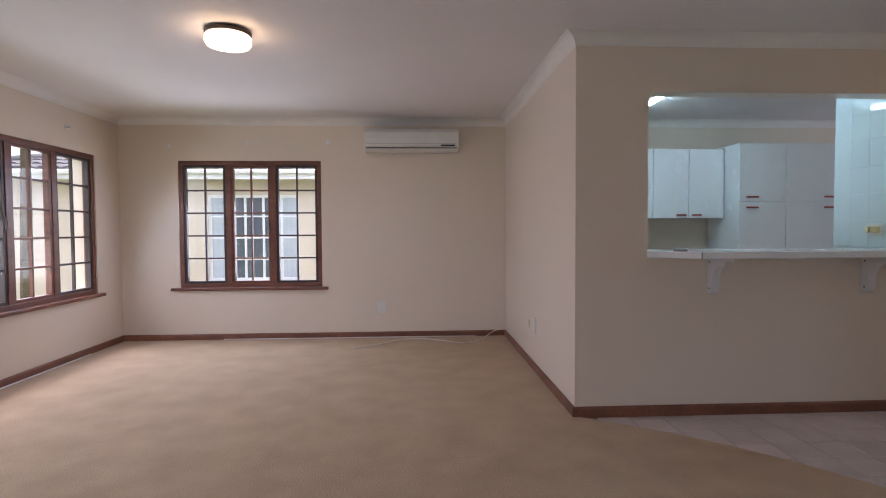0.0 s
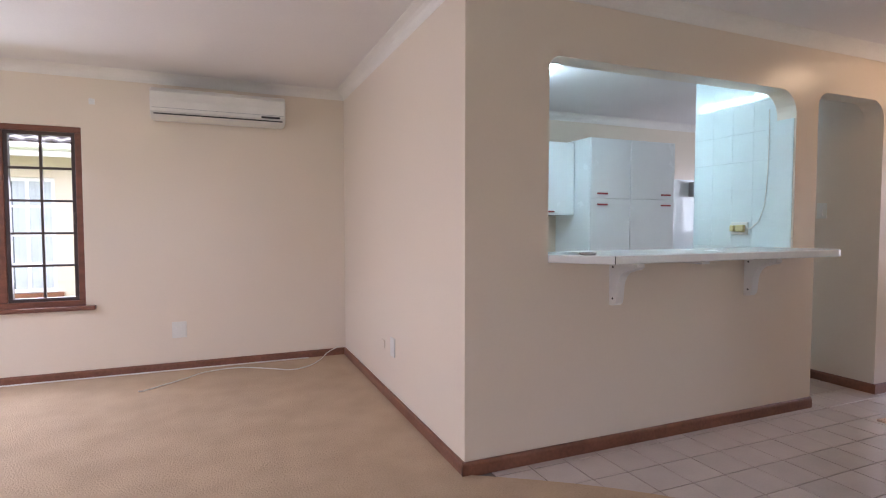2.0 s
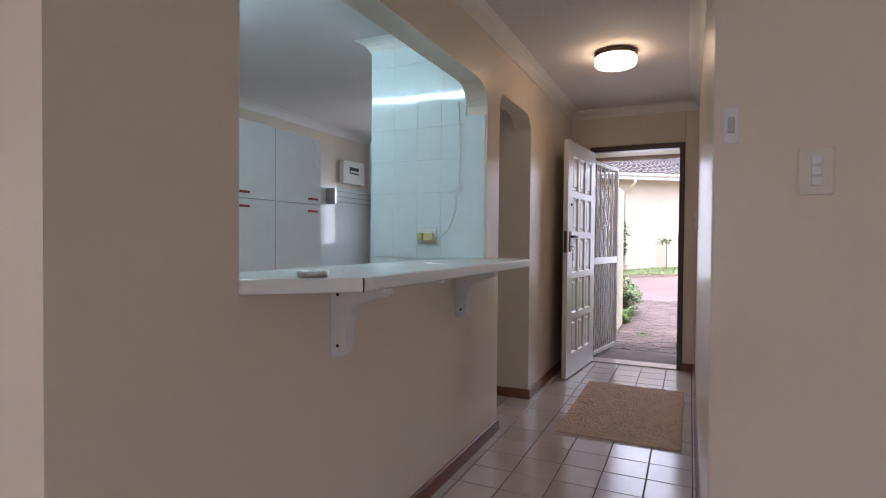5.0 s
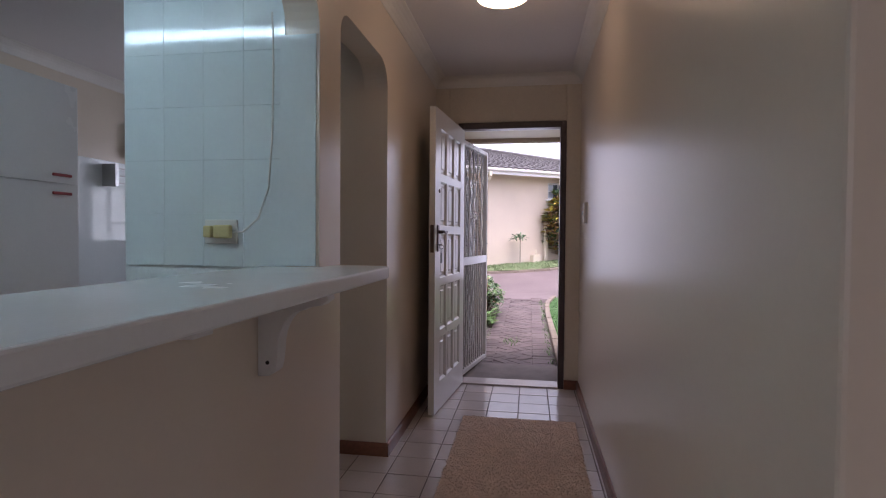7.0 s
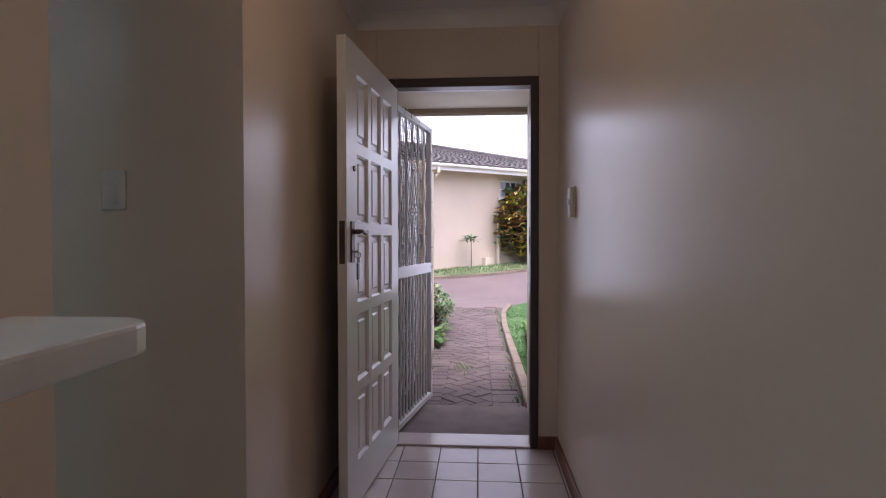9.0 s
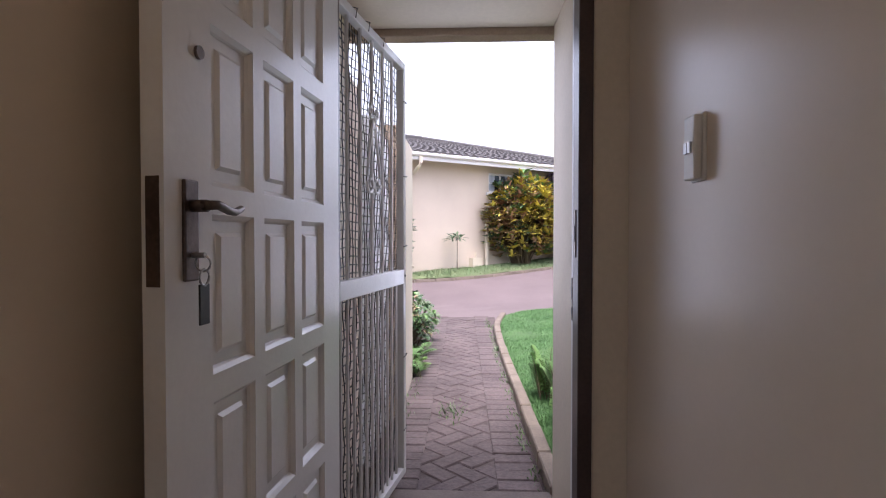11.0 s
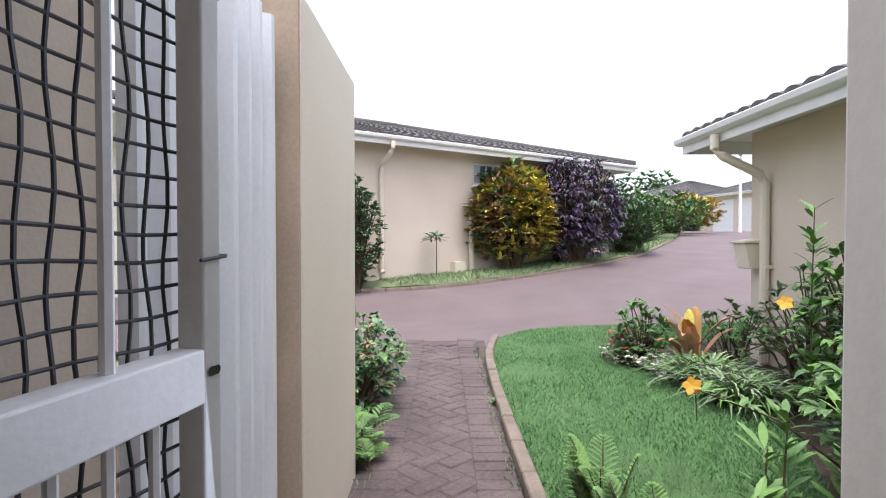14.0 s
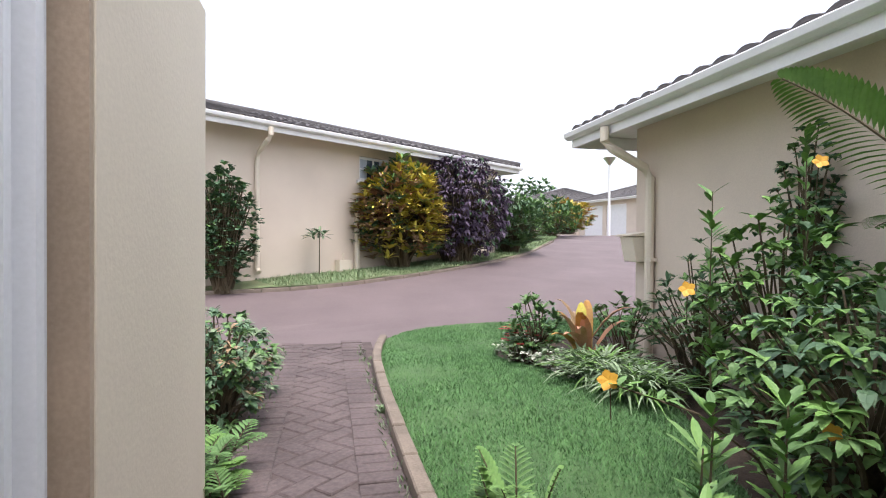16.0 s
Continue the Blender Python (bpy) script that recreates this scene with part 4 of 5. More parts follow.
def tiled_slope(name, quad, parent, mat, pitch=0.21, course=0.34, amp=0.035):
    """Rolled roof tiles over a quad: eave left, eave right, top right, top left."""
    a, b, c, d = (Vector(q) for q in quad)
    n = (b - a).cross(d - a).normalized()
    if n.z < 0:
        n = -n
    L, S_ = (b - a).length, ((d + c) / 2 - (a + b) / 2).length
    nu, nv = max(8, int(L / pitch * 6)), max(2, int(S_ / course))
    bm = bmesh.new()
    for j in range(nv):
        lo, hi = [], []
        for i in range(nu + 1):
            u = i / nu
            wv = amp * abs(math.sin(math.pi * u * L / pitch)) ** 0.8
            for row, v, lift in ((lo, j / nv, 0.03), (hi, (j + 1) / nv + 0.01, 0.0)):
                p = (a + (b - a) * u) * (1 - v) + (d + (c - d) * u) * v
                row.append(bm.verts.new(p + n * (wv + lift)))
        for i in range(nu):
            bm.faces.new((lo[i], lo[i + 1], hi[i + 1], hi[i]))
        low = [bm.verts.new(q.co - n * 0.03) for q in lo]
        for i in range(nu):
            bm.faces.new((low[i], low[i + 1], lo[i + 1], lo[i]))
    return finish(name, bm, mat, parent)


def house(name, origin, heading, length, depth, base, eave, over, label, rise=0.28, hip=True, windows=(), doors=(), downpipes=(), base_drop=1.0, gutter=True):
    """A bungalow. Local x runs along the front, y goes back from it; origin is the front wall's left end."""
    top = tagged(empty(name, origin[0], origin[1], base, heading), label, "house")
    hz = eave - base
    bm = bmesh.new()
    cuts = sorted([(w[0], w[1], w[2], w[3]) for w in list(windows) + list(doors)])
    x = 0.0
    for a, b, z0, z1 in cuts:
        add_box(bm, x, a, 0, 0.2, -base_drop, hz + 0.15)
        add_box(bm, a, b, 0, 0.2, -base_drop, z0)
        add_box(bm, a, b, 0, 0.2, z1, hz + 0.15)
        x = b
    add_box(bm, x, length, 0, 0.2, -base_drop, hz + 0.15)
    add_box(bm, 0, 0.2, 0.2, depth, -base_drop, hz + 0.15)
    add_box(bm, length - 0.2, length, 0.2, depth, -base_drop, hz + 0.15)
    add_box(bm, 0.2, length - 0.2, depth - 0.2, depth, -base_drop, hz + 0.15)
    finish("wall", bm, PLASTER, top)
    o = over
    x0, x1, y0, y1 = -o, length + o, -o, depth + o
    half = (y1 - y0) / 2
    rz = hz + half * rise
    h = half if hip else 0.0
    h = min(h, (x1 - x0) / 2 - 0.2)
    tiled_slope("roof", ((x0, y0, hz), (x1, y0, hz), (x1 - h, y0 + half, rz), (x0 + h, y0 + half, rz)), top, ROOF)
    tiled_slope("roof", ((x1, y1, hz), (x0, y1, hz), (x0 + h, y0 + half, rz), (x1 - h, y0 + half, rz)), top, ROOF, 0.52)
    if hip:
        tiled_slope("roof", ((x1, y0, hz), (x1, y1, hz), (x1 - h, y0 + half, rz), (x1 - h, y0 + half, rz)), top, ROOF)
        tiled_slope("roof", ((x0, y1, hz), (x0, y0, hz), (x0 + h, y0 + half, rz), (x0 + h, y0 + half, rz)), top, ROOF)
    # ridge caps
    bm = bmesh.new()
    add_tube(bm, [(x0 + h, y0 + half, rz + 0.04), (x1 - h, y0 + half, rz + 0.04)], 0.09, 8)
    if hip:
        for cxx, ex in ((x0, x0 + h), (x1, x1 - h)):
            for cy in (y0, y1):
                add_tube(bm, [(cxx, cy, hz + 0.05), (ex, y0 + half, rz + 0.04)], 0.08, 8)
    finish("ridge", bm, ROOF, top, smooth=True)
    bm = bmesh.new()
    add_box(bm, x0 + 0.03, x1 - 0.03, y0 + 0.06, y1 - 0.06, hz - 0.03, hz - 0.012)
    finish("soffit", bm, FASCIA, top)
    bm = bmesh.new()
    for r in [(x0, x1, y0, y0 + 0.025), (x0, x1, y1 - 0.025, y1), (x0, x0 + 0.025, y0 + 0.025, y1 - 0.025), (x1 - 0.025, x1, y0 + 0.025, y1 - 0.025)]:
        add_box(bm, r[0], r[1], r[2], r[3], hz - 0.16, hz + 0.01)
    finish("fascia", bm, FASCIA, top)
    if gutter:
        prof = [(y0, hz - 0.01), (y0 - 0.08, hz - 0.005), (y0 - 0.09, hz - 0.015), (y0 - 0.08, hz - 0.06), (y0 - 0.045, hz - 0.08), (y0, hz - 0.08)]
        bm = bmesh.new()
        add_prism(bm, prof, 'x', x0 - 0.03, x1 + 0.03)
        finish("gutter", bm, FASCIA, top, bevel=0.004)
    for dp in downpipes:
        bm = bmesh.new()
        z = hz - 0.1
        add_tube(bm, [(dp, y0 - 0.05, z), (dp, y0 - 0.05, z - 0.12), (dp, y0 + 0.02, z - 0.19), (dp, -0.1, z - 0.36), (dp, -0.05, z - 0.45), (dp, -0.05, 0.03), (dp, -0.12, -0.04)], 0.042, 10)
        add_box(bm, dp - 0.06, dp + 0.06, -0.07, 0, 0.9, 0.93)
        finish("downpipe", bm, PLASTER2, top, smooth=False)
    for a, b, z0, z1 in windows:
        w = new("window")
        w.parent = top
        bm = bmesh.new()
        t = 0.05
        for r in [(a, b, z1 - t, z1), (a, b, z0, z0 + t), (a, a + t, z0 + t, z1 - t), (b - t, b, z0 + t, z1 - t)]:
            add_box(bm, r[0], r[1], 0.04, 0.1, r[2], r[3])
        n = max(2, round((b - a) / 0.32))
        for i in range(1, n):
            xx = a + (b - a) * i / n
            add_box(bm, xx - 0.02, xx + 0.02, 0.05, 0.09, z0 + t, z1 - t)
        k = max(2, round((z1 - z0) / 0.35))
        for i in range(1, k):
            zz = z0 + (z1 - z0) * i / k
            add_box(bm, a + t, b - t, 0.055, 0.085, zz - 0.014, zz + 0.014)
        finish("frame", bm, FASCIA, w)
        box("sill", a - 0.08, b + 0.08, -0.06, 0.05, z0 - 0.06, z0, WOOD if z0 < 0.9 else FASCIA, w)
        box("pane", a + 0.01, b - 0.01, 0.068, 0.072, z0 + 0.01, z1 - 0.01, DKGLASS, w)
        for (ca, cb) in ((a + 0.02, a + (b - a) * 0.3), (b - (b - a) * 0.3, b - 0.02)):
            bm = bmesh.new()
            m_ = 14
            lo = [bm.verts.new((ca + (cb - ca) * i / m_, 0.064 - 0.0 + 0.002 * math.sin(i * 2.2), z0 + 0.02)) for i in range(m_ + 1)]
            hi = [bm.verts.new((q.co.x, q.co.y, z1 - 0.02)) for q in lo]
            for i in range(m_):
                bm.faces.new((lo[i], lo[i + 1], hi[i + 1], hi[i]))
            finish("curtain", bm, CURTAIN, w)
    for a, b, z0, z1 in doors:
        d = box("garage_door", a, b, 0.06, 0.1, z0, z1, FASCIA, top)
        boxes("door_rib", [(a, b, 0.05, 0.06, z0 + (z1 - z0) * i / 5 - 0.01, z0 + (z1 - z0) * i / 5 + 0.01) for i in range(1, 5)], FASCIA, d)
    return top


# opposite house: the eave runs from (15.44, 4.94) to (19.99, -1.63)
eL, eR = Vector((15.435, 4.935)), Vector((19.99, -1.63))
u = (eR - eL).normalized()
back = Vector((-u.y, u.x))
OV = 0.45
oL = eL - u * 3.2 + back * OV
LEN = (eR - eL).length + 3.2 - OV
HEAD = math.degrees(math.atan2(u.y, u.x))
house("opposite_house", oL, HEAD, LEN, 8.0, 0.55, 3.0, OV, "beige plastered bungalow with grey-brown tiled roof and white gutters", 0.27,
      windows=[(6.3, 7.1, 1.72, 2.2)], downpipes=(4.1,))
bm = bmesh.new()
q = oL + u * 6.2 - back * 0.07
add_tube(bm, [(q.x, q.y, 0.4), (q.x, q.y, 1.75)], 0.055, 10)
add_tube(bm, [(q.x, q.y, 0.98), (q.x, q.y, 1.06)], 0.075, 10)
tagged(finish("soil_pipe", bm, PLASTER2, smooth=False), "cream painted soil pipe on the house wall", "pipe")
g = oL + u * 5.85 - back * 0.09
bm = bmesh.new()
add_box(bm, -0.14, 0.14, -0.08, 0.08, 0.35, 0.6, 0, Matrix.Translation((g.x, g.y, 0.08)) @ Matrix.Rotation(radians(HEAD), 4, 'Z'))
add_tube(bm, [(g.x, g.y, 0.6), (g.x, g.y, 0.82)], 0.02, 8)
tagged(finish("gully", bm, PLASTER2), "small plastered gully at the foot of the wall", "gully")

# neighbouring wing along the garden
house("garden_wing", (11.57, 0.25), 180, 4.67, 6.0, -0.03, 2.2, 0.47, "beige plastered wing with tiled roof and white gutter beside the garden", 0.3, False, downpipes=(0.3,))
wb = tagged(empty("wall_box", 11.45, 0.2, 0.8), "cream wall-mounted box with a sloping lid", "wall box")
bm = bmesh.new()
add_prism(bm, [(0.252, 0.86), (0.4, 0.86), (0.45, 1.1), (0.252, 1.1)], 'x', 11.32, 11.54)
child(finish("box_body", bm, PLASTER2, bevel=0.01), wb)
bm = bmesh.new()
add_prism(bm, [(0.252, 1.102), (0.475, 1.102), (0.475, 1.12), (0.252, 1.15)], 'x', 11.3, 11.56)
child(finish("lid", bm, PLASTER2, bevel=0.006), wb)

# neighbours seen through the living room windows
house("north_neighbour", (2.5, 9.7), 180, 9.0, 5.0, -0.1, 2.25, 0.4, "cream neighbouring house seen through the window", 0.3, True,
      windows=[(3.7, 5.3, 0.42, 1.95)], gutter=True)
bpy.data.objects["north_neighbour"].matrix_world = pose(-7.0, 10.2, -0.1)
house("west_neighbour", (-8.6, 0.0), 90, 11.0, 4.0, -0.1, 2.6, 0.4, "cream neighbouring house west of the living room", 0.3, True, windows=[(3.0, 4.4, 0.6, 2.0)])

# far houses up the road
house("far_house", (50.5, -12.6), -119, 7.5, 8.0, 1.7, 4.5, 0.5, "distant beige bungalow with tiled roof", 0.33, windows=[(4.2, 5.6, 0.9, 2.0)])
house("garage_house", (45.6, -16.1), -171, 8.5, 8.0, 1.65, 4.25, 0.5, "distant bungalow with two white garage doors", 0.33, doors=[(0.6, 2.8, 0, 2.2), (3.2, 5.4, 0, 2.2)], windows=[(7.0, 8.0, 1.1, 2.1)])
bm = bmesh.new()
add_tube(bm, [(34.2, -12.2, 1.4), (34.2, -12.2, 5.5)], 0.09, 10, taper=0.6)
sl = tagged(finish("street_lamp", bm, FASCIA), "slim white street lamp post by the road", "street lamp")
bm = bmesh.new()
add_lathe(bm, [(0.06, 5.45), (0.1, 5.5), (0.34, 5.83), (0.36, 5.87), (0.1, 5.93)], 34.2, -12.2, 14)
finish("lamp_head", bm, STEEL, sl)

# ---- plants ----


def add_leaf(bm, p, d, up, L, w, mat, droop=0.3, fold=0.25):
    """A pointed leaf with a folded midrib, bent downwards."""
    d = d.normalized()
    s = d.cross(up)
    s = s.normalized() if s.length > 1e-4 else Vector((1, 0, 0))
    n = s.cross(d)
    down = Vector((0, 0, 1))
    v0, tip = bm.verts.new(p), bm.verts.new(p + d * L * (1 - droop * 0.25) - down * droop * L * 0.55)
    rows = []
    for t, k in ((0.22, 0.34), (0.5, 0.5), (0.78, 0.33)):
        q = p + d * L * t * (1 - droop * 0.25 * t) - down * droop * L * 0.55 * t * t
        rows.append((bm.verts.new(q + s * w * k + n * fold * w * k), bm.verts.new(q), bm.verts.new(q - s * w * k + n * fold * w * k)))
    fs = [(v0, rows[0][0], rows[0][1]), (v0, rows[0][1], rows[0][2])]
    for e, g in zip(rows, rows[1:]):
        fs += [(e[0], g[0], g[1], e[1]), (e[1], g[1], g[2], e[2])]
    fs += [(rows[2][0], tip, rows[2][1]), (rows[2][1], tip, rows[2][2])]
    for f in fs:
        bm.faces.new(f).material_index = mat


def bush(name, base, rx, ry, h, clumps, per, L, w, mats, weights, label, seed, lift=0.12, droop=0.4, flat=0.9, cat="bush", accent=None):
    """A shrub of stems, each ending in a rosette of leaves, over an uneven dome."""
    r = random.Random(seed)
    bm = bmesh.new()
    bx, by, bz = base
    for i in range(clumps):
        th, ph = r.uniform(0, 6.283), math.acos(r.uniform(-0.9, 1.0))
        k = r.uniform(0.8, 1.02) if r.random() < 0.75 else r.uniform(0.4, 0.7)
        lump = 1 + 0.22 * noise.noise((math.cos(th) * 1.7 + seed, math.sin(th) * 1.7, ph * 1.5))
        c = Vector((bx + rx * k * lump * math.sin(ph) * math.cos(th), by + ry * k * lump * math.sin(ph) * math.sin(th), bz + h * 0.48 + lift * h * 0.3 + h * 0.5 * k * lump * math.cos(ph)))
        out = Vector((math.sin(ph) * math.cos(th), math.sin(ph) * math.sin(th), max(0.15, math.cos(ph)) + 0.35)).normalized()
        if i % 3 == 0:
            root = Vector((bx + r.uniform(-0.25, 0.25) * rx, by + r.uniform(-0.25, 0.25) * ry, bz - 0.02))
            add_tube(bm, [root, root.lerp(c, 0.55) + Vector((0, 0, 0.08 * h)), c], 0.007 + 0.006 * h, 4, 0, 0.4)
        base_mat = r.choices(range(len(mats)), weights)[0] + 1
        if accent and (c - Vector(accent[0])).length < accent[1] and r.random() < 0.8:
            base_mat = accent[2]
        for j in range(per):
            a = r.uniform(0, 6.283)
            side = Vector((math.cos(a), math.sin(a), 0.15))
            d = (out * r.uniform(0.35, 0.9) + side * flat * r.uniform(0.6, 1.0)).normalized()
            mt = base_mat if r.random() < 0.7 else r.choices(range(len(mats)), weights)[0] + 1
            s = r.uniform(0.65, 1.15)
            add_leaf(bm, c - out * r.uniform(0, 0.12) * L, d, Vector((0, 0, 1)), L * s, w * s, mt, droop * r.uniform(0.5, 1.6))
    return tagged(finish(name, bm, [STEM] + mats), label, cat)


def gp(p, dz=0.0):
    return (p[0], p[1], gz(p[0], p[1]) + dz)


CB = (17.62, 1.85)
bush("croton_bush", gp(CB, 0.08), 0.8, 0.88, 2.05, 640, 11, 0.3, 0.075, [L_DARK, L_GREEN, L_YELLOW, L_RED, L_DRY], [1.5, 2, 3.4, 2.6, 1.8],
     "large croton bush with yellow, green and reddish leaves", 11, accent=((17.3, 1.2, 1.7), 0.75, 3))
bush("purple_bush", gp((18.55, 0.4), 0.05), 1.0, 1.15, 2.3, 900, 11, 0.22, 0.055, [L_PURPLE, L_DARK], [7, 1], "tall dark purple-leaved bush by the wall", 12, droop=0.9)
bush("green_bush", gp((20.3, -1.5), 0.0), 0.75, 0.8, 1.45, 420, 9, 0.24, 0.06, [L_DARK, L_GREEN, L_GREY], [3, 3, 1], "dark green bush at the house corner", 13)
bush("hedge_bush", gp((15.6, 4.85), 0.0), 0.42, 0.5, 1.95, 480, 9, 0.13, 0.06, [L_DARK, L_GREEN], [4, 1], "dark leafy shrub by the downpipe", 14, droop=0.5)
bush("yellow_bush", gp((32.8, -9.0), 0.1), 1.4, 1.4, 1.7, 260, 8, 0.4, 0.11, [L_YELLOW, L_ORANGE, L_GREEN], [4, 3, 1], "yellow-orange bush beside the far road", 15)
bush("roadside_bush", gp((29.5, -6.6), 0.0), 1.3, 1.3, 1.7, 220, 8, 0.4, 0.1, [L_GREEN, L_DARK, L_LIGHT], [3, 2, 1], "green shrub beside the driveway", 16)
bush("roadside_bush", gp((24.5, -3.6), 0.0), 0.9, 0.9, 1.4, 200, 8, 0.3, 0.08, [L_GREEN, L_DARK, L_LIGHT], [3, 3, 1], "green shrub beside the driveway", 17)
bush("distant_tree", (60, -16.7, 1.7), 3.6, 3.6, 6.0, 320, 8, 0.7, 0.3, [L_DARK, L_GREEN], [3, 2], "dark rounded tree behind the far houses", 18, cat="tree")
# shrub left of the path
bush("path_shrub", gp((9.95, 3.86), 0.0), 0.36, 0.28, 0.62, 170, 9, 0.1, 0.035, [L_DARK, L_GREEN, L_GREY, L_DRY], [3, 3, 1.5, 0.6], "leafy green shrub beside the path", 21, droop=0.7)
bush("path_shrub", gp((10.6, 3.95), 0.0), 0.4, 0.35, 0.6, 160, 9, 0.1, 0.035, [L_DARK, L_GREEN, L_GREY, L_DRY], [3, 3, 1.5, 0.6], "leafy green shrub beside the path", 22, droop=0.7)


def frond(bm, p, d, L, w, n, mat, droop=0.5, leaf=0.02, stemmat=0, twist=0.0):
    """A feather leaf: a bent midrib with paired leaflets."""
    d = d.normalized()
    pts = []
    for i in range(n + 1):
        t = i / n
        pts.append(p + d * L * t * (1 - 0.15 * droop * t) + Vector((0, 0, -droop * L * 0.5 * t * t)))
    add_tube(bm, pts, 0.004 + 0.004 * L, 4, stemmat, 0.3)
    for i in range(2, n + 1):
        t = i / n
        ax = (pts[i] - pts[i - 1]).normalized()
        s = ax.cross(Vector((0, 0, 1)))
        s = s.normalized() if s.length > 1e-3 else Vector((1, 0, 0))
        s = Matrix.Rotation(twist, 3, ax) @ s
        ll = w * math.sin(math.pi * (0.12 + 0.84 * t)) ** 0.7
        for sg in (1, -1):
            add_leaf(bm, pts[i], s * sg + ax * 0.65 + Vector((0, 0, 0.2)), Vector((0, 0, 1)), ll, leaf, mat, 0.35)


def fern(name, base, count, L, w, mats, label, seed, n=12, rise=1.2, leaf=0.022, cat="fern", droop=0.6):
    r = random.Random(seed)
    bm = bmesh.new()
    for i in range(count):
        a = r.uniform(0, 6.283)
        frond(bm, Vector(base) + Vector((r.uniform(-0.06, 0.06), r.uniform(-0.06, 0.06), 0)), Vector((math.cos(a), math.sin(a), rise * r.uniform(0.7, 1.5))), L * r.uniform(0.6, 1.1), w, n, r.randrange(len(mats)) + 1, droop, leaf)
    return tagged(finish(name, bm, [STEM] + mats), label, cat)


fern("fern", gp((8.36, 2.66), 0.02), 14, 0.52, 0.1, [L_LIGHT, L_GREEN], "bright green fern beside the lawn's edge", 31, 15, 3.6, 0.02, droop=0.5)
fern("fern", gp((8.18, 2.56), 0.02), 10, 0.42, 0.09, [L_LIGHT, L_GREEN], "bright green fern beside the lawn's edge", 32, 14, 3.4, 0.02, droop=0.5)
fern("fern", gp((7.8, 2.62), 0.02), 9, 0.32, 0.08, [L_LIGHT, L_LIGHT], "bright green fern beside the lawn's edge", 33, 13, 3.0, 0.018, droop=0.5)
fern("small_fern", gp((9.3, 3.74), 0.0), 14, 0.42, 0.1, [L_LIGHT, L_GREEN], "light green fern at the path's edge", 34, 11, 1.2, 0.022)
fern("small_fern", gp((9.05, 3.68), 0.0), 10, 0.3, 0.08, [L_LIGHT, L_GREEN], "light green fern at the path's edge", 35, 10, 1.0, 0.02)
# cycad with long arching fronds
bm = bmesh.new()
cb = Vector((7.9, 1.3, 0.95))
add_tube(bm, [(7.9, 1.3, -0.05), (7.9, 1.3, 0.97)], 0.09, 10, 0, 0.8)
r = random.Random(40)
for i in range(11):
    a = math.radians(130 + i * 22) + r.uniform(-0.1, 0.1)
    frond(bm, cb, Vector((math.cos(a), math.sin(a), r.uniform(0.7, 1.4))), r.uniform(0.8, 1.0), 0.17, 36, 1, 0.75, 0.018)
frond(bm, cb, Vector((0.5, 0.42, 0.95)), 1.15, 0.2, 40, 1, 0.4, 0.03, 0, 1.0)
tagged(finish("cycad", bm, [STEM, L_LIGHT, L_GREEN]), "green cycad with arching feathery fronds", "palm")
# flowering shrubs
bush("allamanda_bush", gp((9.25, 0.78), 0.0), 0.46, 0.42, 1.3, 260, 7, 0.13, 0.05, [L_GREEN, L_DARK, L_LIGHT], [4, 2, 4], "leafy shrub with yellow trumpet flowers", 41, droop=0.6)
bush("allamanda_bush", gp((8.35, 1.25), 0.0), 0.5, 0.46, 0.95, 260, 7, 0.13, 0.045, [L_DARK, L_GREEN, L_LIGHT], [3, 3, 3], "leafy shrub with yellow trumpet flowers", 42, droop=0.7)
bush("bed_shrub", gp((10.15, 0.6), 0.0), 0.45, 0.3, 1.0, 150, 8, 0.1, 0.028, [L_GREEN, L_DARK, L_GREY], [3, 3, 1], "low mixed shrub in the flower bed", 43)
bush("bed_shrub", gp((11.0, 0.75), 0.0), 0.35, 0.3, 0.6, 70, 7, 0.1, 0.04, [L_GREEN, L_GREY], [3, 1], "low mixed shrub in the flower bed", 44)
bush("ground_cover", gp((11.3, 1.55), 0.0), 0.34, 0.22, 0.24, 110, 6, 0.06, 0.04, [L_GREY, L_GREEN, P_WHITE], [4, 3, 3], "low white-flowering ground cover", 45, cat="flowers")
bush("ground_cover", gp((10.8, 1.36), 0.0), 0.4, 0.18, 0.2, 110, 6, 0.06, 0.04, [L_GREY, L_GREEN, P_WHITE], [4, 3, 2], "low white-flowering ground cover", 46, cat="flowers")
bush("climber", (9.55, 0.34, 0.75), 0.24, 0.07, 1.05, 90, 6, 0.09, 0.05, [L_DARK, L_GREEN], [4, 1], "dark creeper on the wing's wall", 47, droop=0.8)


def flower(p, size, mat, petals=5):
    bm = bmesh.new()
    p = Vector(p)
    axis = Vector((-0.75, 0.55, 0.35)).normalized()
    s = axis.cross(Vector((0, 0, 1))).normalized()
    t = s.cross(axis)
    add_tube(bm, [p - axis * size * 0.9, p - axis * size * 0.3], size * 0.12, 6, 0, 2.2)
    for k in range(petals):
        a = 6.283 * k / petals
        d = s * math.cos(a) + t * math.sin(a) + axis * 0.3
        add_leaf(bm, p - axis * size * 0.25, d, axis, size * 0.8, size * 0.65, 0, 0.1, -0.05)
    add_tube(bm, [p - axis * size * 0.9, p - axis * size * 1.5 - Vector((0, 0, size * 0.8)), p - axis * size * 2.0 - Vector((0, 0, size * 2.5))], 0.003, 4, 1)
    return tagged(finish("yellow_flower", bm, [mat, STEM]), "yellow trumpet flower on a thin stem", "flower", "yellow flowers")


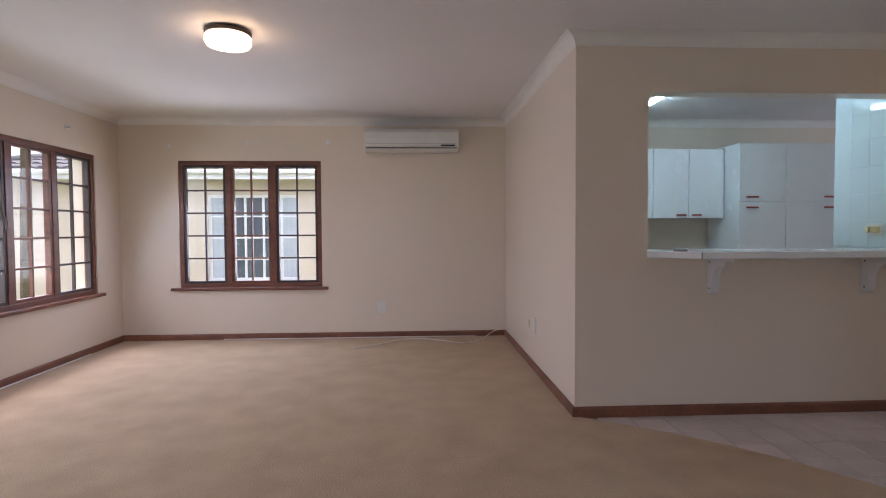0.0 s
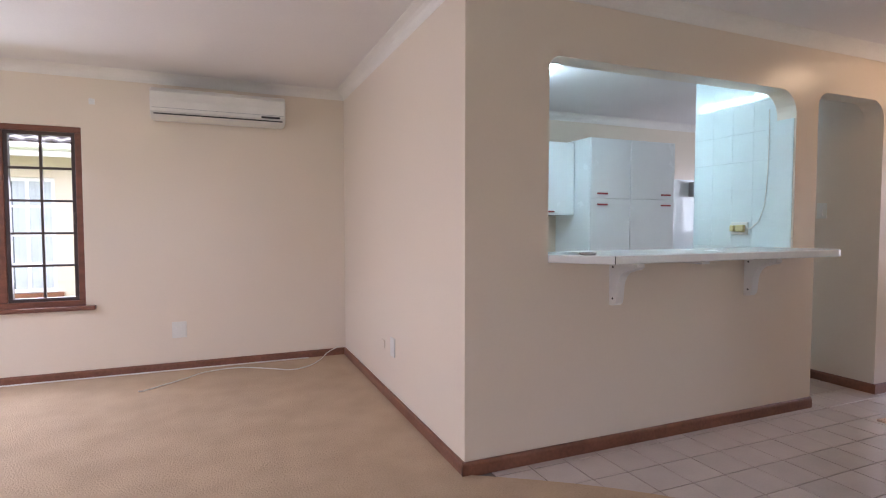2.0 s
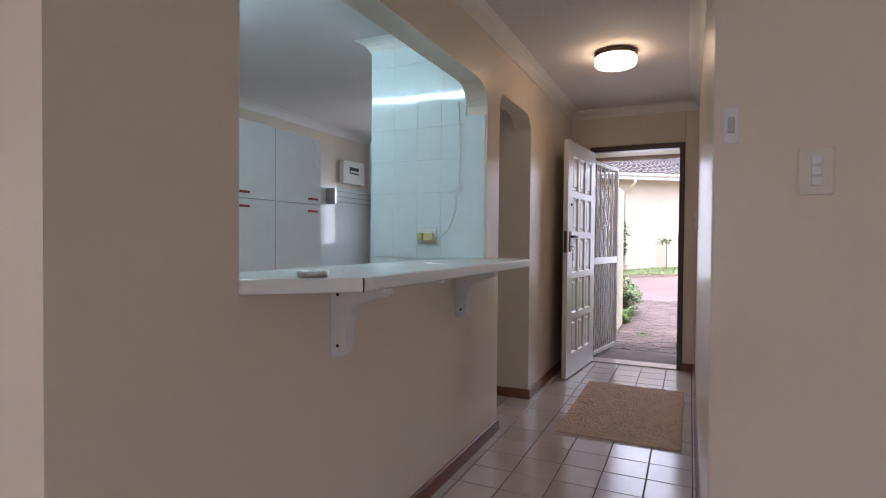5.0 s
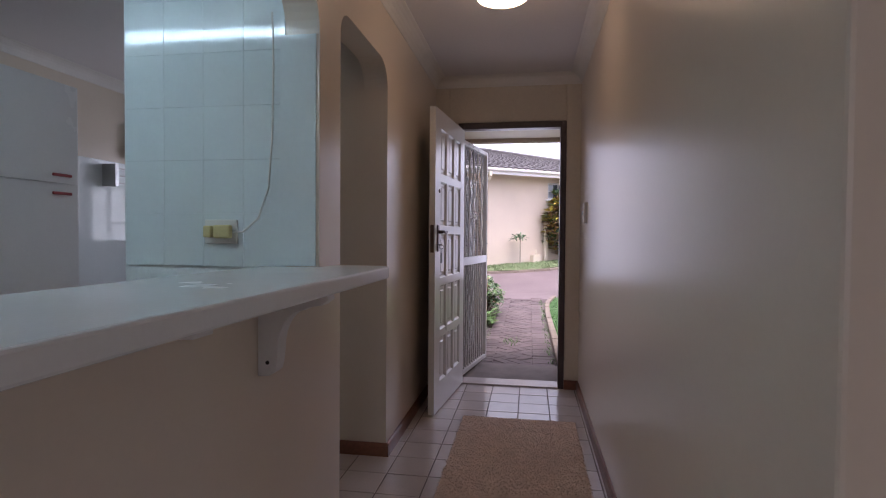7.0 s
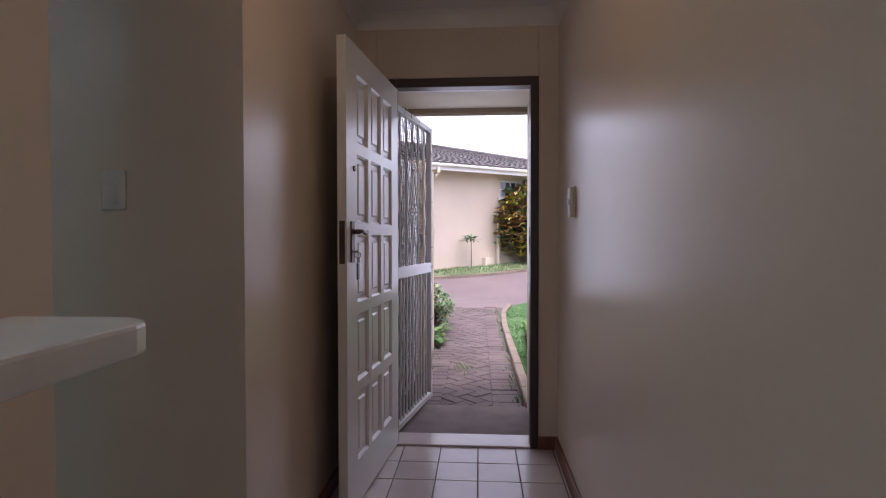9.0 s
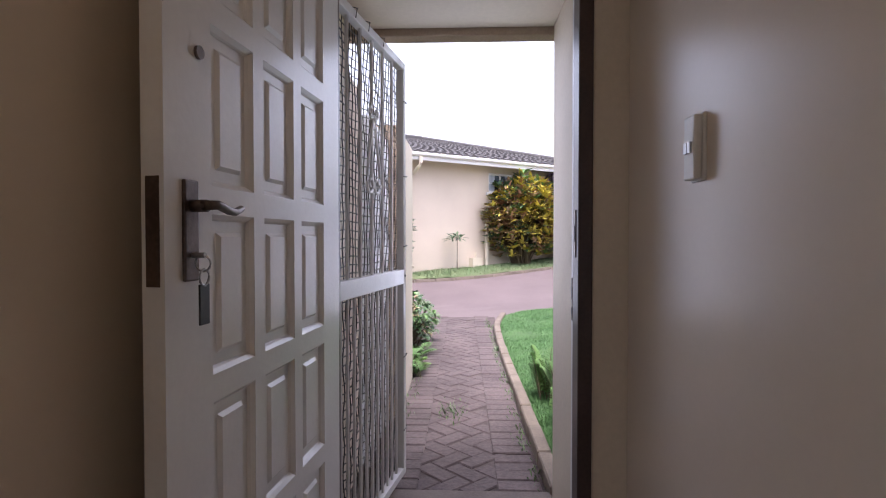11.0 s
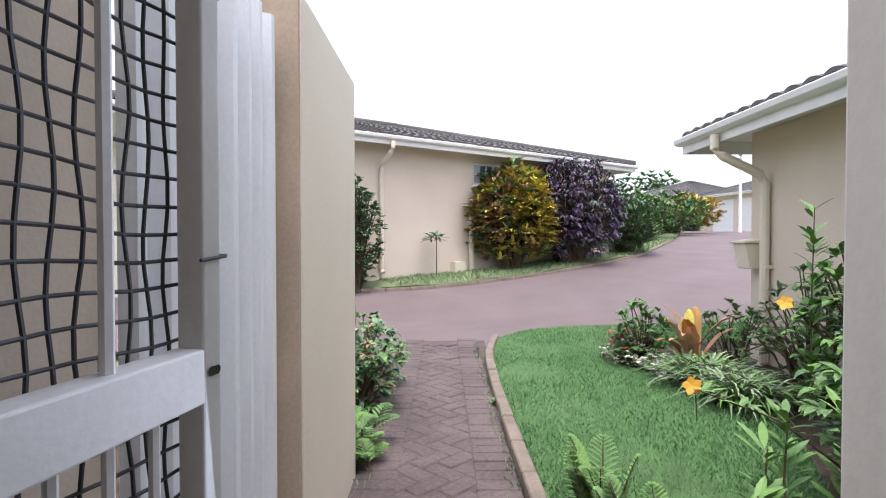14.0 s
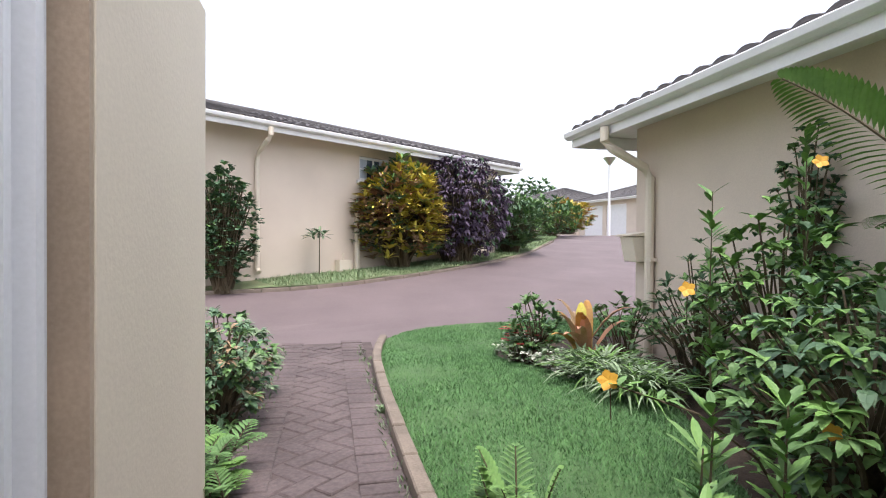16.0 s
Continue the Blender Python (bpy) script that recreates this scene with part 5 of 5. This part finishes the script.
for p, s in [((9.25, 1.4, 0.8), 0.06), ((8.72, 2.15, 0.49), 0.06), ((8.87, 0.98, 1.43), 0.05), ((8.15, 1.7, 0.45), 0.04)]:
    flower(p, s, P_YELLOW)
# long leaning stem with the open flower
bm = bmesh.new()
r = random.Random(50)
pts = [Vector((8.5, 1.5, 0.0)), Vector((8.5, 1.65, 0.22)), Vector((8.58, 1.85, 0.38)), Vector((8.72, 2.13, 0.47))]
add_tube(bm, pts, 0.007, 5, 0, 0.5)
for i in range(26):
    t = r.random()
    p = pts[min(2, int(t * 3))].lerp(pts[min(2, int(t * 3)) + 1], t * 3 % 1)
    a = r.uniform(0, 6.28)
    add_leaf(bm, p, Vector((math.cos(a), math.sin(a), 0.5)), Vector((0, 0, 1)), r.uniform(0.06, 0.12), 0.028, 1 + i % 2, 0.3)
tagged(finish("leaning_branch", bm, [STEM, L_GREEN, L_LIGHT]), "leaning flowering branch over the lawn", "branch")
# upright leafy shoots
for k, (x, y, h) in enumerate([(8.15, 2.15, 0.45), (7.95, 2.3, 0.38), (8.35, 1.95, 0.5), (9.05, 0.85, 1.62), (9.3, 1.2, 1.35), (8.05, 1.95, 0.6)]):
    bm = bmesh.new()
    r = random.Random(60 + k)
    z = gz(x, y)
    add_tube(bm, [(x, y, z), (x + 0.02, y + 0.01, z + h * 0.5), (x + 0.03, y - 0.01, z + h)], 0.006, 5, 0, 0.5)
    for i in range(int(40 * h) + 14):
        t = r.uniform(0.2, 1)
        a = i * 2.4
        add_leaf(bm, Vector((x + 0.03 * t, y, z + h * t)), Vector((math.cos(a), math.sin(a), 0.9)), Vector((0, 0, 1)), r.uniform(0.09, 0.16), 0.032, 1 + i % 2, 0.25)
    tagged(finish("leafy_shoot", bm, [STEM, L_LIGHT, L_GREEN]), "upright leafy green shoot in the bed", "plant", "leafy shoots")


def strap_clump(name, base, count, L, w, mats, label, seed, up=1.0, droop=0.8, cat="plant", spread=0.25):
    r = random.Random(seed)
    bm = bmesh.new()
    for i in range(count):
        a, l_ = r.uniform(0, 6.283), L * r.uniform(0.6, 1.1)
        d = Vector((math.cos(a), math.sin(a), up * r.uniform(0.5, 1.6))).normalized()
        s = d.cross(Vector((0, 0, 1))).normalized()
        p0 = Vector(base) + Vector((r.uniform(-1, 1), r.uniform(-1, 1), 0)) * L * spread
        prev = None
        mt = r.randrange(len(mats))
        for k in range(6):
            t = k / 5
            c = p0 + d * l_ * t + Vector((0, 0, -droop * l_ * 0.6 * t * t))
            ww = w * (0.6 + 0.8 * t if t < 0.5 else 2.0 * (1 - t)) * 0.5 + 0.0008
            cur = (bm.verts.new(c + s * ww), bm.verts.new(c - Vector((0, 0, ww * 0.5))), bm.verts.new(c - s * ww))
            if prev:
                bm.faces.new((prev[0], prev[1], cur[1], cur[0])).material_index = mt
                bm.faces.new((prev[1], prev[2], cur[2], cur[1])).material_index = mt
            prev = cur
    return tagged(finish(name, bm, mats), label, cat)


strap_clump("spider_plant", gp((10.45, 1.22), 0.04), 420, 0.6, 0.022, [L_PALE, L_GREY, L_LIGHT], "clump of pale striped grassy leaves", 71, 1.3, 0.9)
strap_clump("spider_plant", gp((10.05, 1.16), 0.04), 380, 0.55, 0.022, [L_PALE, L_GREY, L_LIGHT], "clump of pale striped grassy leaves", 72, 1.2, 0.9)
strap_clump("bromeliad", gp((10.95, 1.12), 0.12), 15, 0.95, 0.1, [L_BRONZE, L_ORANGE, L_BRONZE, L_DRY, L_YELLOW], "bromeliad with broad bronze and orange strap leaves", 73, 2.6, 0.85, spread=0.06)
bush("bed_shrub", gp((11.25, 1.42), 0.0), 0.24, 0.22, 0.6, 90, 8, 0.11, 0.03, [L_GREEN, L_DARK], [3, 1], "low mixed shrub in the flower bed", 74)
bm = bmesh.new()
r = random.Random(75)
for i in range(34):
    x, y = r.uniform(11.05, 11.7), r.uniform(1.35, 1.7)
    z = gz(x, y) + r.uniform(0.18, 0.28)
    for k in range(5):
        a = k * 1.257
        add_leaf(bm, Vector((x, y, z)), Vector((math.cos(a), math.sin(a), 0.4)), Vector((0, 0, 1)), 0.042, 0.04, 1)
    add_tube(bm, [(x, y, z - 0.2), (x, y, z)], 0.002, 3, 0)
tagged(finish("red_flowers", bm, [L_GREEN, P_RED]), "small red bedding flowers", "flowers", kind="stuff")
# sapling by the opposite wall
sp = gp((16.62, 3.4), 0.03)
bm = bmesh.new()
add_tube(bm, [sp, (sp[0] + 0.02, sp[1], sp[2] + 0.4), (sp[0], sp[1], sp[2] + 0.75)], 0.012, 6, 0, 0.6)
r = random.Random(80)
for c in ((0, 0, 0.78), (0.08, -0.06, 0.72), (-0.05, 0.12, 0.7), (0.05, 0.1, 0.74)):
    for k in range(14):
        a = r.uniform(0, 6.28)
        add_leaf(bm, Vector(sp) + Vector(c), Vector((math.cos(a), math.sin(a), r.uniform(-0.1, 1.3))), Vector((0, 0, 1)), r.uniform(0.2, 0.3), 0.05, 1 + k % 2, 0.5)
tagged(finish("sapling", bm, [STEM, L_DARK, L_GREY]), "small sapling with a tuft of narrow leaves", "tree")
# palm fronds outside the living room windows
bm = bmesh.new()
r = random.Random(81)
add_tube(bm, [(-4.6, 7.6, -0.1), (-4.55, 7.6, 2.4)], 0.08, 8, 0, 0.7)
for i in range(16):
    a = i * 0.4
    frond(bm, Vector((-4.55, 7.6, 2.4)), Vector((math.cos(a), math.sin(a), 0.5)), r.uniform(1.7, 2.3), 0.4, 26, 1 + i % 2, 0.8, 0.03)
tagged(finish("palm_tree", bm, [STEM, L_GREEN, L_DARK]), "slender palm outside the windows", "palm")

# weeds along the path
bm = bmesh.new()
r = random.Random(90)
for i in range(700):
    q = r.random()
    x = r.uniform(6.95, 12.2)
    y = (r.gauss(2.915, 0.025) if q < 0.45 else r.gauss(3.66, 0.03)) if q < 0.85 else r.gauss(3.35, 0.05)
    if q >= 0.85:
        x = r.gauss(8.1, 0.12)
    a = r.uniform(0, 6.28)
    add_leaf(bm, Vector((x, y, gz(x, y))), Vector((math.cos(a) * 0.6, math.sin(a) * 0.6, 1)), Vector((0.3, 0.2, 1)), r.uniform(0.02, 0.06), 0.008, r.randrange(2))
tagged(finish("path_weeds", bm, [L_GREEN, L_GREY]), "small weeds in the path's joints", "weeds", kind="stuff")
tuft = strap_clump("grass_tuft", gp((10.1, 2.9), 0.0), 50, 0.1, 0.008, [L_GREEN, L_GREY], "tuft of grass against the kerb", 91, 1.5, 0.6, "grass")

# lawn blades
r = random.Random(95)
LE, BE = smooth_line(LAWN_EDGE, 60), smooth_line(BED_EDGE, 60)
verts, faces = [], []
for i in range(170000):
    k = r.random() ** 1.4 * 58.9
    j, f = int(k), k % 1
    a = (LE[j][0] + (LE[j + 1][0] - LE[j][0]) * f, LE[j][1] + (LE[j + 1][1] - LE[j][1]) * f)
    b = (BE[j][0] + (BE[j + 1][0] - BE[j][0]) * f, BE[j][1] + (BE[j + 1][1] - BE[j][1]) * f)
    t = r.random()
    x, y = a[0] + (b[0] - a[0]) * t, a[1] + (b[1] - a[1]) * t
    z = gz(x, y) + 0.018
    an, h, w = r.uniform(0, 6.283), r.uniform(0.012, 0.03), r.uniform(0.002, 0.0045)
    c, s = math.cos(an), math.sin(an)
    n0 = len(verts)
    verts += [(x - c * w, y - s * w, z), (x + c * w, y + s * w, z), (x + s * h * 0.7, y - c * h * 0.7, z + h)]
    faces.append((n0, n0 + 1, n0 + 2))
me = bpy.data.meshes.new("lawn_grass")
me.from_pydata(verts, [], faces)
me.materials.append(GRASSB)
tagged(new("lawn_grass", me), "short green blades of the lawn", "grass", kind="stuff")
verts, faces = [], []
VE = smooth_line(VERGE_EDGE, 60)
for i in range(26000):
    k = r.uniform(8, 48)
    j, f = int(k), k % 1
    x, y = VE[j][0] + (VE[j + 1][0] - VE[j][0]) * f, VE[j][1] + (VE[j + 1][1] - VE[j][1]) * f
    t = r.uniform(0.03, 1.1)
    x, y = x + back.x * t, y + back.y * t
    z = gz(x, y) + 0.03
    an, h, w = r.uniform(0, 6.283), r.uniform(0.03, 0.07), r.uniform(0.006, 0.012)
    c, s = math.cos(an), math.sin(an)
    n0 = len(verts)
    verts += [(x - c * w, y - s * w, z), (x + c * w, y + s * w, z), (x + s * h * 0.7, y - c * h * 0.7, z + h)]
    faces.append((n0, n0 + 1, n0 + 2))
me = bpy.data.meshes.new("verge_grass")
me.from_pydata(verts, [], faces)
me.materials.append(GRASSV)
tagged(new("verge_grass", me), "thin grass blades on the verge", "grass", kind="stuff")

# ---- pieces: floor tiles ----


def tile_mesh(name, w, d, h, mat, bv):
    bm = bmesh.new()
    lo = [bm.verts.new((x, y, -h)) for x, y in ((0, 0), (w, 0), (w, d), (0, d))]
    mid = [bm.verts.new((x, y, -bv)) for x, y in ((0, 0), (w, 0), (w, d), (0, d))]
    hi = [bm.verts.new((x, y, 0)) for x, y in ((bv, bv), (w - bv, bv), (w - bv, d - bv), (bv, d - bv))]
    for a, b in ((lo, mid), (mid, hi)):
        for k in range(4):
            bm.faces.new((a[k], a[(k + 1) % 4], b[(k + 1) % 4], b[k]))
    bm.faces.new(hi)
    me = bpy.data.meshes.new(name)
    bm.to_mesh(me)
    bm.free()
    me.materials.append(mat)
    return me


TP = 0.2095
tm = tile_mesh("tile", TP - 0.006, TP - 0.006, 0.006, TILE, 0.0015)
r = random.Random(100)
for i in range(-22, 3):
    for j in range(-3, 9):
        x, y = 5.73 + i * TP, 3.21 + j * TP
        if y + TP < H or x > E - 0.02 or (y > K and not (PX0 - TP < x < PX1)) or (y > K2 + 1.0):
            continue
        if x < XE and (x + y < 5.0 or y < H - 0.3):
            continue
        if x < XK + 0.02 and y < K:
            continue
        t = new("tile", tm)
        t.matrix_world = pose(x + 0.003, y + 0.003, r.uniform(-0.0006, 0.0004), r.uniform(-0.12, 0.12), r.uniform(-0.12, 0.12), 0)
        t.parent = floor_base

# kitchen wall tiles
km = tile_mesh("tile", 0.1628, 0.1993, 0.008, KTILE, 0.0008)
for i in range(4):
    for j in range(7):
        t = new("tile", km)
        y0, z0 = 4.035 + i * 0.1635, 1.0695 + j * 0.2
        if z0 > C - 0.1:
            continue
        # local x to world y, local y to world z, local z to -x
        t.matrix_world = Matrix(((0, 0, -1, 3.7535), (1, 0, 0, y0), (0, 1, 0, z0), (0, 0, 0, 1))) @ Matrix.Rotation(radians(r.uniform(-0.2, 0.2)), 4, 'X')
        t.parent = part

# ---- pieces: path pavers ----
path = structure(loft("path", [(XH + 0.002, 2.80), (12.45, 2.80)], [(XH + 0.002, 3.71), (12.45, 3.75)], -0.012, PAVER_BED, 24, 4), "herringbone path of brown clay pavers", "path")
pm = tile_mesh("paver", 0.212, 0.101, 0.03, PAVER, 0.006)
rest_bm = bmesh.new()
cells = []
for k in range(60):
    x = XH + 0.01 + k * 0.108
    if x < 12.4:
        cells.append((x + 0.1, 2.895, 90))
        cells.append((x + 0.1, 3.49, 90))
# herringbone centre turned by 45 degrees
s2, c45 = 0.1085, math.sqrt(0.5)
for i in range(-90, 91):
    for j in range(-90, 91):
        k = (i - j) % 4
        if k == 0:
            lx, ly, rot, mx, my = i * s2, j * s2, 0, s2, s2 / 2
        elif k == 2:
            lx, ly, rot, mx, my = (i + 1) * s2, (j - 1) * s2, 90, -s2 / 2, s2
        else:
            continue
        cxp, cyp = lx + mx, ly + my
        xc, yc = 9.6 + (cxp - cyp) * c45, 3.3 + (cxp + cyp) * c45
        if XH + 0.08 < xc < 12.35 and 3.09 < yc < 3.51:
            cells.append((9.6 + (lx - ly) * c45, 3.3 + (lx + ly) * c45, rot + 45))
cells.sort()
for n_, (x, y, rot) in enumerate(cells):
    m = pose(x, y, gz(x, y) + r.uniform(-0.003, 0.003) - (0.0 if rot == 90 else 0.006), r.uniform(-0.8, 0.8), r.uniform(-0.8, 0.8), rot + r.uniform(-1, 1))
    if n_ < 290:
        t = new("paver", pm)
        t.matrix_world = m
        t.parent = path
    else:
        t = bmesh.new()
        t.from_mesh(pm)
        t.transform(m)
        tmp = bpy.data.meshes.new("tmp")
        t.to_mesh(tmp)
        t.free()
        rest_bm.from_mesh(tmp)
        bpy.data.meshes.remove(tmp)
far = finish("far_pavers", rest_bm, PAVER, path)
tagged(far, kind="stuff")
